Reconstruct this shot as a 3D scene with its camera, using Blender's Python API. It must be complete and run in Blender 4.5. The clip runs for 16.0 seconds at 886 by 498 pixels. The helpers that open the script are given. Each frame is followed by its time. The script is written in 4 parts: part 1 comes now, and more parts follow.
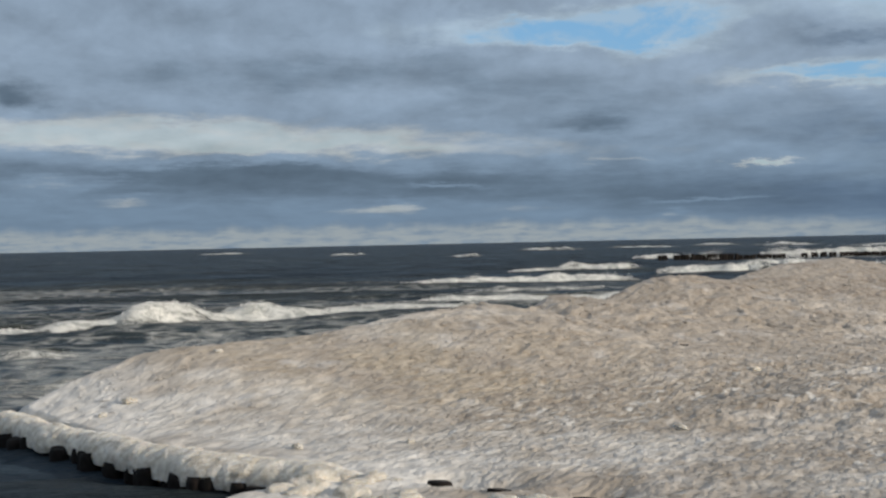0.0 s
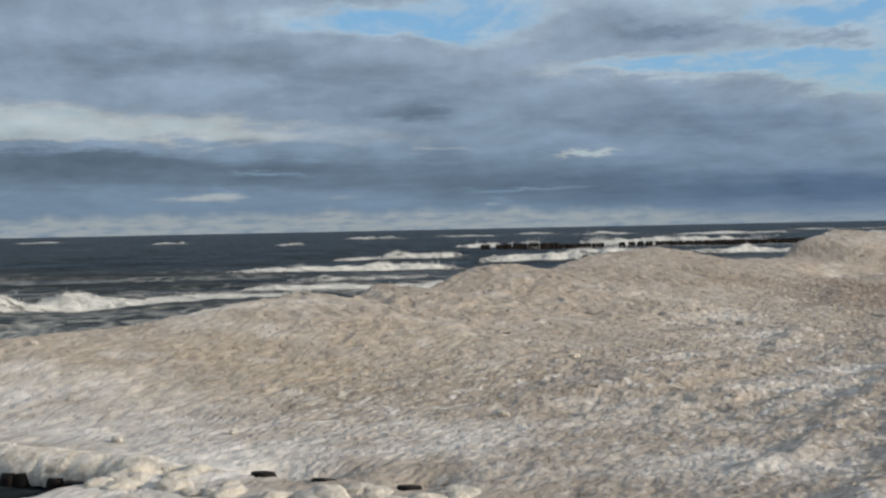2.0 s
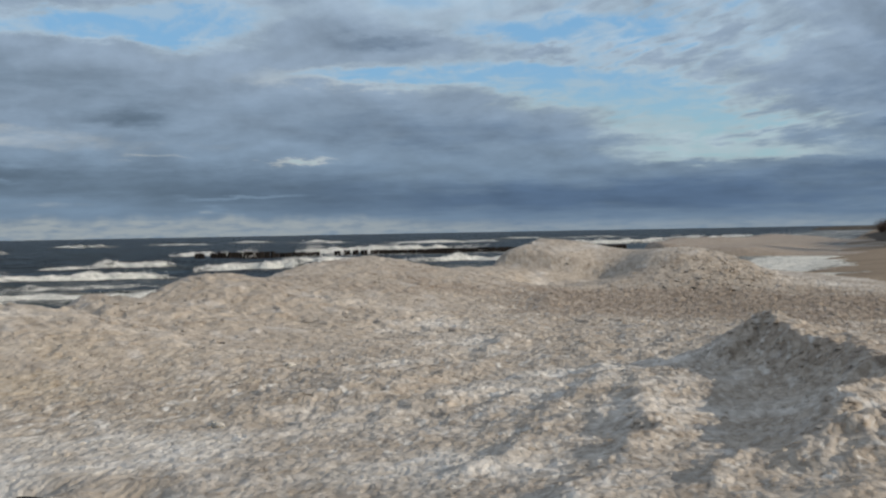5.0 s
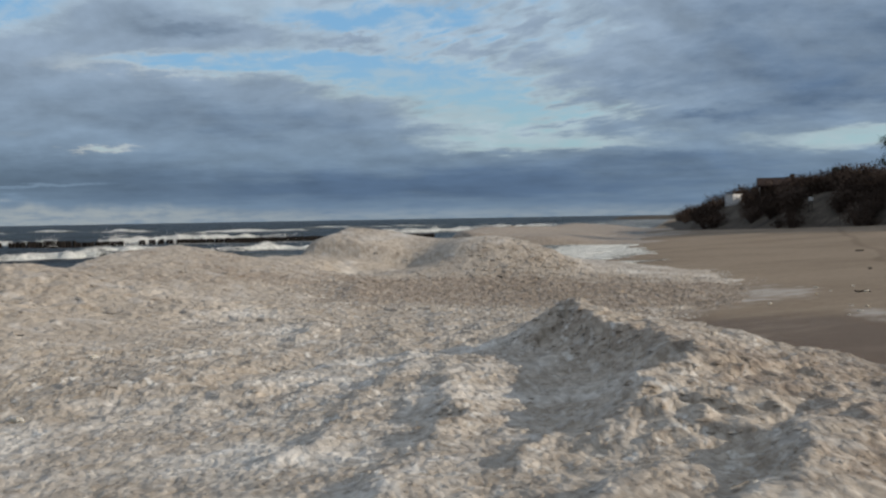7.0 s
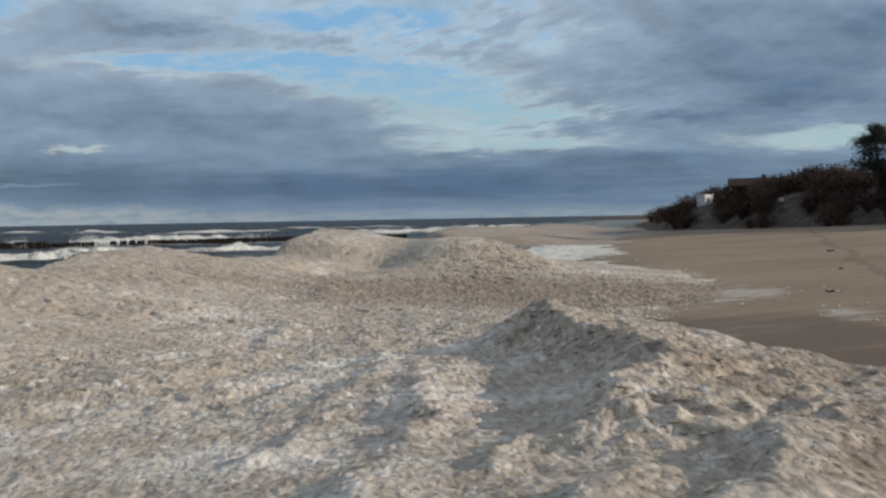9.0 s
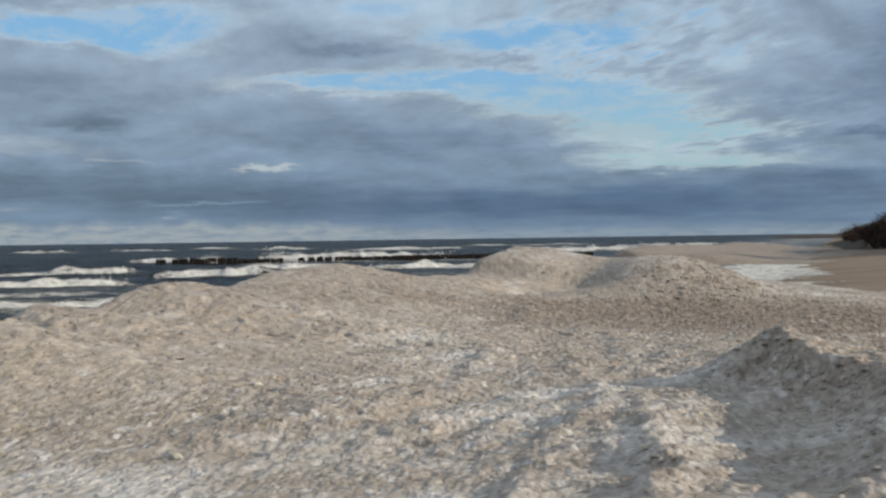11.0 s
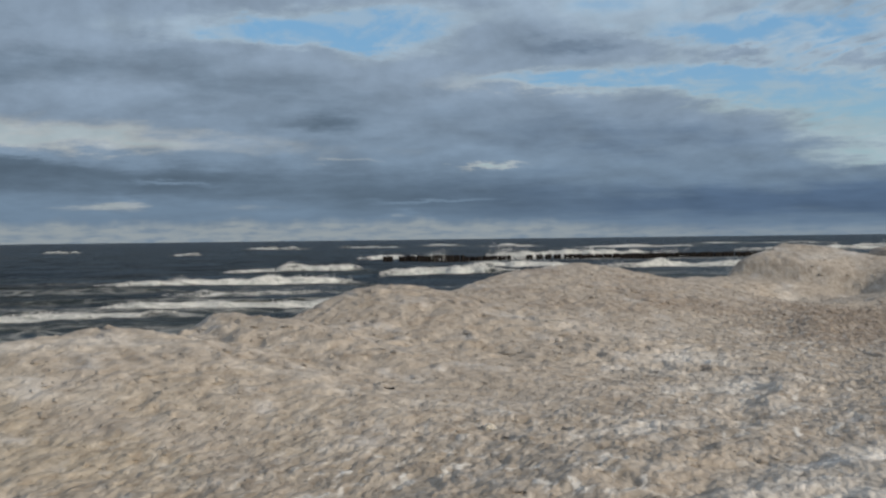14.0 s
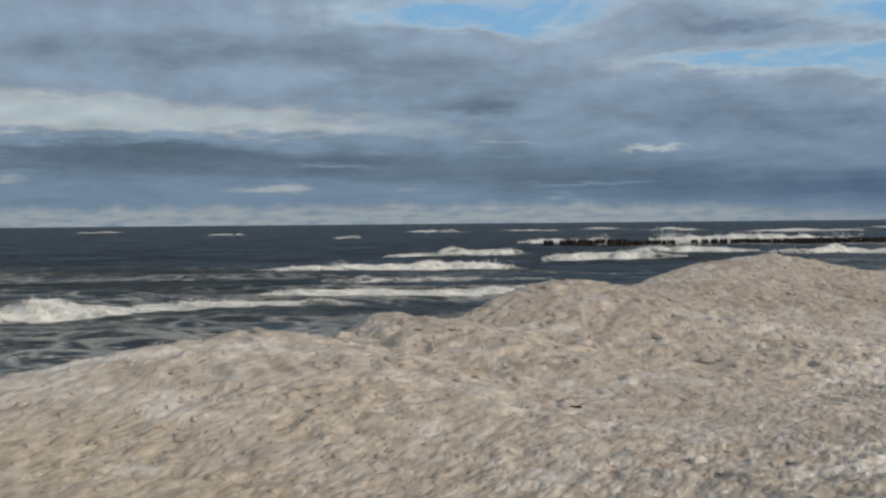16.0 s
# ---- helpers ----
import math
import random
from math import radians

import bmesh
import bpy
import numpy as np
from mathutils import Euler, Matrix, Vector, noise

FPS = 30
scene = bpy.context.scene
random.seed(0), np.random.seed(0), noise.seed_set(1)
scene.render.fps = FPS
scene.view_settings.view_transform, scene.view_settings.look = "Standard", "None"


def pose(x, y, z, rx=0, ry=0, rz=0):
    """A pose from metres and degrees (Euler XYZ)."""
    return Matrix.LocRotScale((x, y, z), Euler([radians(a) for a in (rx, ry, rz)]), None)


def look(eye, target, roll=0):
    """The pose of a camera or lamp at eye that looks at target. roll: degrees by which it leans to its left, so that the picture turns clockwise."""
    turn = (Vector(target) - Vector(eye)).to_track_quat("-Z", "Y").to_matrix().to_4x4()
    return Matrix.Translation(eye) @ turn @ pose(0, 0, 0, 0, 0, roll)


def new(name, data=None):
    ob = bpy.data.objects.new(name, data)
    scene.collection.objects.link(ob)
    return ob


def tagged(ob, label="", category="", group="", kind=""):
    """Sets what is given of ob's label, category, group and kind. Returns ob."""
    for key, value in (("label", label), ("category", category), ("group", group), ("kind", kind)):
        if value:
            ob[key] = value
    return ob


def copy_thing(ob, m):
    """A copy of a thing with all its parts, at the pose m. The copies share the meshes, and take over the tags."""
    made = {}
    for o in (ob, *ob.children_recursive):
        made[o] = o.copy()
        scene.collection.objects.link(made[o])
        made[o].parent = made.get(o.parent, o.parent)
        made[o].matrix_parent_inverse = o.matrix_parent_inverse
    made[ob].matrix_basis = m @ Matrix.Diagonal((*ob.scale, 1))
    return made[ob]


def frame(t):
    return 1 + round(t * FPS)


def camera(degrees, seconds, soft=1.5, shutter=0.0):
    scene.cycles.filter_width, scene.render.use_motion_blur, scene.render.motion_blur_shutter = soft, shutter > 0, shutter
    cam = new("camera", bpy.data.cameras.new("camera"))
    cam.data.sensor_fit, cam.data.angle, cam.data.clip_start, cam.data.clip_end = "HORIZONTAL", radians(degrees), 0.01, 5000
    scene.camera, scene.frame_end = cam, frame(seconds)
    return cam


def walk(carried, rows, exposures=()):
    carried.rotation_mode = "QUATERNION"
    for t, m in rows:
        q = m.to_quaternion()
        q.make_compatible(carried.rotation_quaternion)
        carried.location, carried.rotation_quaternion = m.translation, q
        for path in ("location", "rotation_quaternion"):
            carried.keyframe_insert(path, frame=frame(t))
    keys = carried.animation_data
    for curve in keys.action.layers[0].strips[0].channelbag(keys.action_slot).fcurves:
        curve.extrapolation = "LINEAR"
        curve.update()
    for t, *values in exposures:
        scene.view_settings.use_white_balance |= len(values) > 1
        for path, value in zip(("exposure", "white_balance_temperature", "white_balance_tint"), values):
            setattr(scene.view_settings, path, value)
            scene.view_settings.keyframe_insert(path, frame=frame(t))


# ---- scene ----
cam = camera(35.6, 16.0, soft=2.5)
ROWS = [
    (0.0, 0.000, 0.000, 2.600, 0.00, -0.24, 1.23),
    (0.5, 0.000, 0.000, 2.600, -1.49, -0.12, 1.30),
    (1.0, 0.000, 0.000, 2.600, -3.52, -0.11, 1.41),
    (1.5, 0.000, 0.000, 2.600, -5.65, -0.37, 1.23),
    (2.0, 0.000, 0.000, 2.600, -7.28, -0.84, 1.16),
    (2.5, 0.000, 0.000, 2.600, -8.12, -0.92, 1.37),
    (3.0, 0.000, 0.000, 2.600, -9.49, -0.74, 1.20),
    (3.5, 0.000, 0.000, 2.600, -10.97, -0.61, 1.19),
    (4.0, 0.000, 0.000, 2.600, -13.18, -0.50, 0.91),
    (4.5, 0.000, 0.000, 2.600, -15.96, -0.60, 0.95),
    (5.0, 0.000, 0.000, 2.600, -19.05, -0.70, 1.04),
    (7.5, 0.000, 0.000, 2.600, -28.31, -1.35, 0.95),
    (8.0, 0.000, 0.000, 2.600, -29.19, -1.34, 0.93),
    (10.5, 0.226, 0.860, 2.599, -22.92, -0.75, 0.99),
    (11.0, 0.341, 1.725, 2.603, -20.57, -0.44, 0.81),
    (11.5, 0.549, 2.499, 2.605, -18.60, -0.31, 0.70),
    (12.0, 0.704, 3.223, 2.602, -16.66, -0.25, 0.65),
    (12.5, 0.901, 3.898, 2.597, -15.11, -0.14, 0.59),
    (13.0, 1.078, 4.606, 2.595, -13.90, -0.20, 0.83),
    (13.5, 1.241, 5.437, 2.581, -12.61, -0.32, 0.65),
    (14.0, 1.359, 6.435, 2.573, -11.20, -0.43, 0.68),
    (14.5, 1.414, 7.234, 2.570, -9.81, -0.63, 0.72),
    (15.0, 1.392, 7.754, 2.599, -8.33, -0.49, 0.59),
    (15.5, 1.381, 8.130, 2.637, -6.55, -0.68, 0.55),
    (16.0, 1.423, 8.511, 2.684, -4.63, -1.08, 0.53),
]
walk(cam, [(t, pose(x, y, z, 90 + pitch, roll, yaw)) for t, x, y, z, yaw, pitch, roll in ROWS], [(0.0, 0.0), (8.0, 0.02), (10.4, 0.1), (12.0, 0.0), (13.5, -0.12), (15.0, -0.13), (16.0, -0.06)])

# ---- light ----
SUN_AZ, SUN_EL = 117.0, 16.5
world = bpy.data.worlds.new("sky")
scene.world = world
world.use_nodes = True
wt = world.node_tree
wt.nodes.clear()


class Nodes:
    """Small helper to chain shader nodes."""

    def __init__(self, tree):
        self.tree = tree

    def add(self, kind, **values):
        n = self.tree.nodes.new(kind)
        for key, value in values.items():
            setattr(n, key, value)
        return n

    def put(self, socket, value):
        if isinstance(value, bpy.types.NodeSocket):
            self.tree.links.new(value, socket)
        elif value is not None:
            socket.default_value = value

    def math(self, op, a, b=None, clamp=False):
        n = self.add("ShaderNodeMath", operation=op, use_clamp=clamp)
        self.put(n.inputs[0], a)
        self.put(n.inputs[1], b)
        return n.outputs[0]

    def noise(self, vector, scale, detail=4.0, rough=0.55, distortion=0.0):
        n = self.add("ShaderNodeTexNoise")
        self.put(n.inputs["Vector"], vector)
        for key, value in (("Scale", scale), ("Detail", detail), ("Roughness", rough), ("Distortion", distortion)):
            n.inputs[key].default_value = value
        return n.outputs[0]

    def voronoi(self, vector, scale, feature="F1", rand=1.0):
        n = self.add("ShaderNodeTexVoronoi", feature=feature)
        self.put(n.inputs["Vector"], vector)
        n.inputs["Scale"].default_value, n.inputs["Randomness"].default_value = scale, rand
        return n

    def span(self, value, lo, hi, a=0.0, b=1.0):
        n = self.add("ShaderNodeMapRange")
        n.interpolation_type = "SMOOTHSTEP"
        self.put(n.inputs[0], value)
        for k, v in enumerate((lo, hi, a, b)):
            n.inputs[k + 1].default_value = v
        return n.outputs[0]

    def mix(self, factor, a, b, blend="MIX"):
        n = self.add("ShaderNodeMix", data_type="RGBA", blend_type=blend)
        self.put(n.inputs[0], factor)
        self.put(n.inputs[6], (*a, 1) if isinstance(a, tuple) else a)
        self.put(n.inputs[7], (*b, 1) if isinstance(b, tuple) else b)
        return n.outputs[2]

    def stretch(self, vector, x, y, z):
        n = self.add("ShaderNodeMapping")
        self.put(n.inputs[0], vector)
        n.inputs["Scale"].default_value = (x, y, z)
        return n.outputs[0]

    def along(self, vector, degrees):
        """The coordinates turned about z, so that x runs that many degrees from the world's x."""
        n = self.add("ShaderNodeVectorRotate", rotation_type="Z_AXIS")
        self.put(n.inputs["Vector"], vector)
        n.inputs["Angle"].default_value = -radians(degrees)
        return n.outputs[0]

    def join(self, x, y, z):
        n = self.add("ShaderNodeCombineXYZ")
        for k, v in enumerate((x, y, z)):
            self.put(n.inputs[k], v)
        return n.outputs[0]


W = Nodes(wt)
way = W.add("ShaderNodeTexCoord").outputs["Generated"]
cut = W.add("ShaderNodeSeparateXYZ")
W.put(cut.inputs[0], way)
AZ = W.math("MULTIPLY", W.math("ARCTAN2", cut.outputs[0], cut.outputs[1]), 57.2958)
EL = W.math("MULTIPLY", W.math("ARCSINE", cut.outputs[2]), 57.2958)
sky = W.add("ShaderNodeTexSky", sky_type="NISHITA", sun_disc=False)
sky.sun_elevation, sky.sun_rotation = radians(SUN_EL), radians(SUN_AZ)


def patch(az, el, wide, high, slant=0.0):
    """A soft oval in the sky: 1 in its middle, 0 outside."""
    da = W.math("DIVIDE", W.math("SUBTRACT", AZ_WARP, az), wide)
    de = W.math("SUBTRACT", W.math("SUBTRACT", EL_WARP, el), W.math("MULTIPLY", W.math("SUBTRACT", AZ_WARP, az), slant))
    de = W.math("DIVIDE", de, high)
    r2 = W.math("ADD", W.math("MULTIPLY", da, da), W.math("MULTIPLY", de, de))
    return W.math("EXPONENT", W.math("MULTIPLY", r2, -1.0))


# cloud cover: azimuth, elevation, half-width, half-height, slant, how much thicker or thinner than the sheet
THIN = [(-8, 4.3, 13, 0.75, -0.035, -0.46), (-15, 4.9, 6, 0.5, 0.0, -0.14), (13.0, 3.0, 1.5, 0.16, 0.03, -0.50), (3.2, 1.45, 2.0, 0.26, 0.0, -0.26), (0.0, 2.35, 1.3, 0.10, -0.02, -0.48), (-1.7, 1.5, 1.1, 0.24, -0.05, -0.22),
        (-15.5, 2.7, 3.2, 0.2, 0.0, -0.28), (7.5, 3.2, 1.8, 0.16, 0.03, -0.24), (-3, 1.5, 1.6, 0.2, 0.0, -0.22), (11.0, 1.55, 2.2, 0.07, 0.0, -0.40), (9.6, 1.0, 0.8, 0.12, 0.0, -0.3), (-13.0, 1.9, 1.2, 0.2, 0.0, -0.26), (20.5, 1.6, 1.6, 0.12, 0.0, -0.14)]
GAPS = [(4.3, 8.6, 5.5, 0.65, -0.04, -0.60), (8.2, 8.6, 2.8, 1.1, 0.0, -0.50), (16.0, 6.45, 4.6, 0.42, -0.03, -0.60), (11.5, 9.0, 3.0, 0.6, 0.0, -0.2), (23.5, 6.2, 4.6, 0.75, -0.10, -0.62),
        (21.5, 8.2, 5.0, 0.7, -0.05, -0.44), (28.6, 5.2, 3.8, 0.95, -0.15, -0.60), (28.5, 4.0, 4.0, 0.6, -0.06, -0.40), (30.8, 3.0, 5.5, 0.42, 0.0, -0.52), (43.5, 3.0, 3.6, 0.5, 0.05, -0.50),
        (34.5, 4.3, 4.0, 0.5, 0.04, -0.28), (28.5, 8.4, 6.0, 1.0, 0.08, -0.38), (19.5, 9.6, 6.0, 0.8, 0.0, -0.36), (32.5, 7.2, 2.0, 0.7, 0.1, -0.30), (27.0, 7.2, 6.0, 1.6, 0.0, -0.16)]
THICK = [(-17.3, 6.3, 1.3, 0.55, 0.0, 0.34), (-4, 2.6, 20, 0.9, -0.03, 0.34), (27, 1.35, 17, 0.75, 0.0, 0.40), (42, 6.6, 8, 2.2, 0.05, 0.26), (23.3, 7.35, 1.1, 0.26, 0.0, 0.42), (36.5, 2.4, 4, 0.35, 0.0, 0.22),
         (2, 6.4, 11, 0.9, -0.05, 0.14), (6.2, 4.7, 2.2, 0.5, 0.0, 0.26), (-9, 3.1, 5, 0.35, 0.02, 0.16), (18.5, 4.2, 7.0, 0.9, -0.05, 0.26), (17.5, 7.9, 3.6, 0.5, -0.06, 0.34), (-6, 7.2, 9, 0.9, 0.02, 0.16),
         (5.5, 7.6, 4.0, 0.35, -0.03, 0.1), (43, 4.6, 5.0, 0.4, 0.0, 0.16), (38.5, 3.9, 2.4, 0.3, 0.0, 0.2)]
high_el = W.math("MULTIPLY", W.math("LOGARITHM", W.math("ADD", W.math("MAXIMUM", EL, 0.0), 3.0), 2.71828), 11.0)
flat_sky = W.join(AZ, high_el, 0.0)
toward_sun = W.join(W.math("ADD", AZ, 0.55), W.math("ADD", high_el, 0.75), 0.0)
AZ_WARP = W.math("ADD", AZ, W.math("MULTIPLY", W.math("SUBTRACT", W.noise(W.stretch(flat_sky, 0.5, 1.2, 1), 0.5, 7, 0.65), 0.5), 5.0))
EL_WARP = W.math("ADD", EL, W.math("MULTIPLY", W.math("SUBTRACT", W.noise(W.stretch(flat_sky, 0.45, 1.6, 1), 0.5, 9, 0.7), 0.5), W.span(EL, 0.0, 4.0, 0.6, 2.2)))


def tufts_at(where):
    return W.noise(W.stretch(where, 0.7, 1.1, 1), 0.36, 8, 0.52, 0.4)


tufts = tufts_at(flat_sky)
rolls = W.noise(W.stretch(flat_sky, 0.4, 1.7, 1), 0.2, 8, 0.6, 0.3)
fibres = W.noise(W.stretch(flat_sky, 0.42, 1.2, 1), 0.8, 5, 0.55, 0.6)
ripples = W.noise(W.stretch(W.along(flat_sky, 14), 0.45, 1.6, 1), 1.5, 6, 0.55, 0.4)
puffs = W.noise(W.stretch(flat_sky, 0.8, 1.3, 1), 1.1, 8, 0.62, 0.2)
cover = W.math("ADD", 0.64, W.math("MULTIPLY", W.math("SUBTRACT", tufts, 0.5), 0.40))
cover = W.math("ADD", cover, W.math("MULTIPLY", W.math("SUBTRACT", rolls, 0.5), 0.48))
cover = W.math("ADD", cover, W.math("MULTIPLY", W.math("SUBTRACT", fibres, 0.5), 0.20))
for az, el, wide, high, slant, more in THIN + GAPS + THICK:
    cover = W.math("ADD", cover, W.math("MULTIPLY", patch(az, el, wide, high, slant), more))
mackerel = W.math("ADD", patch(28.0, 7.6, 7.0, 2.2, 0.05), patch(32.0, 4.2, 5.0, 0.9))
cover = W.math("ADD", cover, W.math("MULTIPLY", W.math("MULTIPLY", W.math("SUBTRACT", ripples, 0.47), 1.3), mackerel))
cover = W.math("MAXIMUM", cover, W.span(AZ, -3.0, 3.0, 0.30, 0.0))
blue = W.mix(0.6, W.mix(1.0, sky.outputs[0], (0.12, 0.12, 0.12), "MULTIPLY"), W.mix(W.span(EL, 3.0, 7.0), (0.24, 0.50, 0.68), (0.15, 0.42, 0.78)))
bright = W.mix(W.span(EL, 5.0, 8.0), W.mix(W.span(AZ, 12.0, 22.0), (0.47, 0.505, 0.515), (0.40, 0.50, 0.55)), (0.40, 0.51, 0.61))
mid = W.mix(W.span(EL, 1.0, 7.0), (0.170, 0.246, 0.338), (0.268, 0.352, 0.458))
deep = W.mix(W.span(AZ, 5.0, 25.0), (0.104, 0.150, 0.204), (0.094, 0.150, 0.240))
cloud = W.mix(W.span(cover, 0.22, 0.60), bright, mid)
cloud = W.mix(W.span(cover, 0.62, 1.06), cloud, deep)
# the sides turned to the sun are lighter, the far sides and undersides darker
lit = W.math("ADD", W.math("MULTIPLY", W.math("SUBTRACT", tufts, tufts_at(toward_sun)), 0.8), W.math("MULTIPLY", W.math("SUBTRACT", puffs, 0.5), 0.32))
lit = W.math("ADD", 1.0, W.math("MULTIPLY", lit, W.span(EL, 0.2, 2.5, 0.45, 1.0)))
cloud = W.mix(1.0, cloud, W.join(lit, lit, lit), "MULTIPLY")
# a row of pale cumulus tops along the horizon
fringe_top = W.math("ADD", 0.16, W.math("MULTIPLY", W.noise(W.join(AZ, 0.0, 0.0), 0.55, 3, 0.5), W.span(AZ, 10.0, 24.0, 1.15, 0.35)))
fringe = W.math("MULTIPLY", W.span(W.math("SUBTRACT", fringe_top, EL), -0.22, 0.26), W.span(puffs, 0.2, 0.62))
cloud = W.mix(W.math("MULTIPLY", fringe, W.span(AZ, 12.0, 26.0, 0.85, 0.45)), cloud, (0.345, 0.385, 0.40))
veil = W.mix(W.math("MULTIPLY", W.span(W.math("ADD", fibres, W.math("MULTIPLY", puffs, 0.5)), 0.66, 0.92), 0.65), blue, bright)
color = W.mix(W.span(cover, 0.06, 0.42), veil, cloud)
color = W.mix(W.span(EL, 10.5, 26.0), color, W.mix(W.span(rolls, 0.35, 0.65), (0.41, 0.455, 0.51), (0.25, 0.285, 0.33)))
background = W.add("ShaderNodeBackground")
W.put(background.inputs[0], color)
background.inputs[1].default_value = 1.0
W.put(W.add("ShaderNodeOutputWorld").inputs[0], background.outputs[0])

sun_data = bpy.data.lights.new("sun", "SUN")
sun_data.energy, sun_data.angle, sun_data.color = 4.3, radians(0.6), (1.0, 0.89, 0.75)
sun = new("sun", sun_data)
a, e = radians(SUN_AZ), radians(SUN_EL)
sun.matrix_world = look((math.sin(a) * math.cos(e) * 50, math.cos(a) * math.cos(e) * 50, math.sin(e) * 50), (0, 0, 0))

# ---- materials ----


def material(name):
    m = bpy.data.materials.new(name)
    m.use_nodes = True
    n = Nodes(m.node_tree)
    shader = m.node_tree.nodes["Principled BSDF"]
    where = n.add("ShaderNodeTexCoord").outputs["Object"]
    return m, n, shader, where


def relief(n, shader, height, strength, distance):
    b = n.add("ShaderNodeBump")
    b.inputs["Strength"].default_value, b.inputs["Distance"].default_value = strength, distance
    n.put(b.inputs["Height"], height)
    n.put(shader.inputs["Normal"], b.outputs[0])


def ice_material(name, loose=False):
    """Frozen slush: white, sandy and grey grains; the attribute dirt holds how sandy it is."""
    m, n, s, p = material(name)
    swirl = n.add("ShaderNodeTexNoise")
    n.put(swirl.inputs["Vector"], p)
    swirl.inputs["Scale"].default_value, swirl.inputs["Detail"].default_value = 2.6, 3
    shift = n.add("ShaderNodeVectorMath", operation="MULTIPLY_ADD")
    n.put(shift.inputs[0], swirl.outputs["Color"])
    shift.inputs[1].default_value = (0.16, 0.16, 0.1)
    n.put(shift.inputs[2], p)
    q = shift.outputs[0]
    q = n.along(q, 66)
    curls = n.noise(n.stretch(q, 0.6, 1.0, 0.8), 4.6, 3, 0.6)
    flecks = n.noise(n.stretch(q, 0.42, 1.0, 0.7), 8, 3, 0.6)
    cells = n.voronoi(n.stretch(q, 0.42, 1.0, 0.8), 10.5)
    small = n.voronoi(n.stretch(q, 0.5, 1.0, 0.8), 18.0)
    small_tone = n.add("ShaderNodeSeparateColor")
    n.put(small_tone.inputs[0], small.outputs["Color"])
    tone = n.add("ShaderNodeSeparateColor")
    n.put(tone.inputs[0], cells.outputs["Color"])
    dots = n.noise(n.stretch(q, 0.45, 1.0, 0.8), 15, 2, 0.5)
    pick = n.math("ADD", n.math("MULTIPLY", n.span(curls, 0.36, 0.64), 0.16), n.math("MULTIPLY", n.span(flecks, 0.36, 0.64), 0.2))
    pick = n.math("ADD", pick, n.math("MULTIPLY", n.span(dots, 0.38, 0.62), 0.16))
    pick = n.math("ADD", pick, n.math("MULTIPLY", small_tone.outputs[0], 0.14))
    tint = n.add("ShaderNodeNewGeometry").outputs["Random Per Island"] if loose else tone.outputs[0]
    pick = n.math("ADD", pick, n.math("MULTIPLY", tint, 0.34))
    crisp = n.add("ShaderNodeAttribute", attribute_name="crisp").outputs["Fac"]
    pick = n.math("ADD", pick, n.math("MULTIPLY", crisp, n.math("SUBTRACT", pick, 0.47)), True)
    dirt = n.add("ShaderNodeAttribute", attribute_name="dirt").outputs["Fac"]
    sand_in = dirt
    dirt = n.math("ADD", dirt, n.math("MULTIPLY", n.math("SUBTRACT", n.noise(n.stretch(p, 0.8, 1.2, 1), 0.55, 5, 0.6), 0.5), 1.9))
    fresh = n.mix(pick, (0.56, 0.535, 0.495), (0.90, 0.872, 0.825))
    sandy = n.mix(pick, (0.275, 0.229, 0.182), (0.55, 0.489, 0.416))
    c = n.mix(n.span(dirt, 0.15, 0.8), fresh, sandy)
    muddy = n.mix(pick, (0.14, 0.101, 0.072), (0.42, 0.345, 0.27))
    mud = n.math("MULTIPLY", n.span(dirt, 1.0, 1.55), 0.8)
    c = n.mix(mud, c, muddy)
    ochre = n.add("ShaderNodeAttribute", attribute_name="ochre").outputs["Fac"]
    c = n.mix(n.math("MULTIPLY", ochre, n.span(n.noise(p, 0.9, 4), 0.35, 0.6)), c, n.mix(pick, (0.25, 0.195, 0.135), (0.62, 0.54, 0.42)))
    speck = n.math("MULTIPLY", n.span(n.noise(n.stretch(q, 0.5, 1, 1), 5.5, 4, 0.7), 0.54, 0.70), n.span(sand_in, 0.75, 1.1, 0.2, 0.5))
    c = n.mix(speck, c, (0.19, 0.155, 0.12))
    clean = n.math("MULTIPLY", n.span(n.noise(q, 1.1, 5, 0.7), 0.53, 0.72), 0.5)
    c = n.mix(n.math("MULTIPLY", clean, n.math("SUBTRACT", 1.0, n.math("MULTIPLY", mud, 0.7))), c, (0.67, 0.67, 0.67))
    fleck = n.add("ShaderNodeAttribute", attribute_name="fleck").outputs["Fac"]
    spots = n.span(n.noise(n.stretch(q, 0.4, 1, 1), 7.0, 3, 0.6), 0.54, 0.66)
    spots = n.math("MULTIPLY", spots, n.math("MULTIPLY", n.math("MAXIMUM", fleck, 0.0), n.span(n.noise(p, 0.5, 4, 0.6), 0.38, 0.6, 0.25, 0.8)))
    c = n.mix(n.math("MULTIPLY", spots, n.math("SUBTRACT", 1.0, n.math("MULTIPLY", mud, 0.8))), c, (0.74, 0.72, 0.68))
    # shade of small hollows, painted as darker spots in the ice colour
    dimple_shade = n.span(n.noise(n.stretch(q, 0.4, 1, 1), 6.0, 3, 0.6), 0.30, 0.44, 0.4, 0.0)
    c = n.mix(n.math("MULTIPLY", dimple_shade, n.math("MAXIMUM", fleck, 0.0)), c, n.mix(1.0, c, (0.62, 0.58, 0.53), "MULTIPLY"))
    # shade between the lumps, put into the colour along the cell borders
    gap_shade = n.math("MULTIPLY", n.span(cells.outputs["Distance"], 0.42, 0.72), n.span(fleck, -0.5, 1.0, 0.0, 0.42))
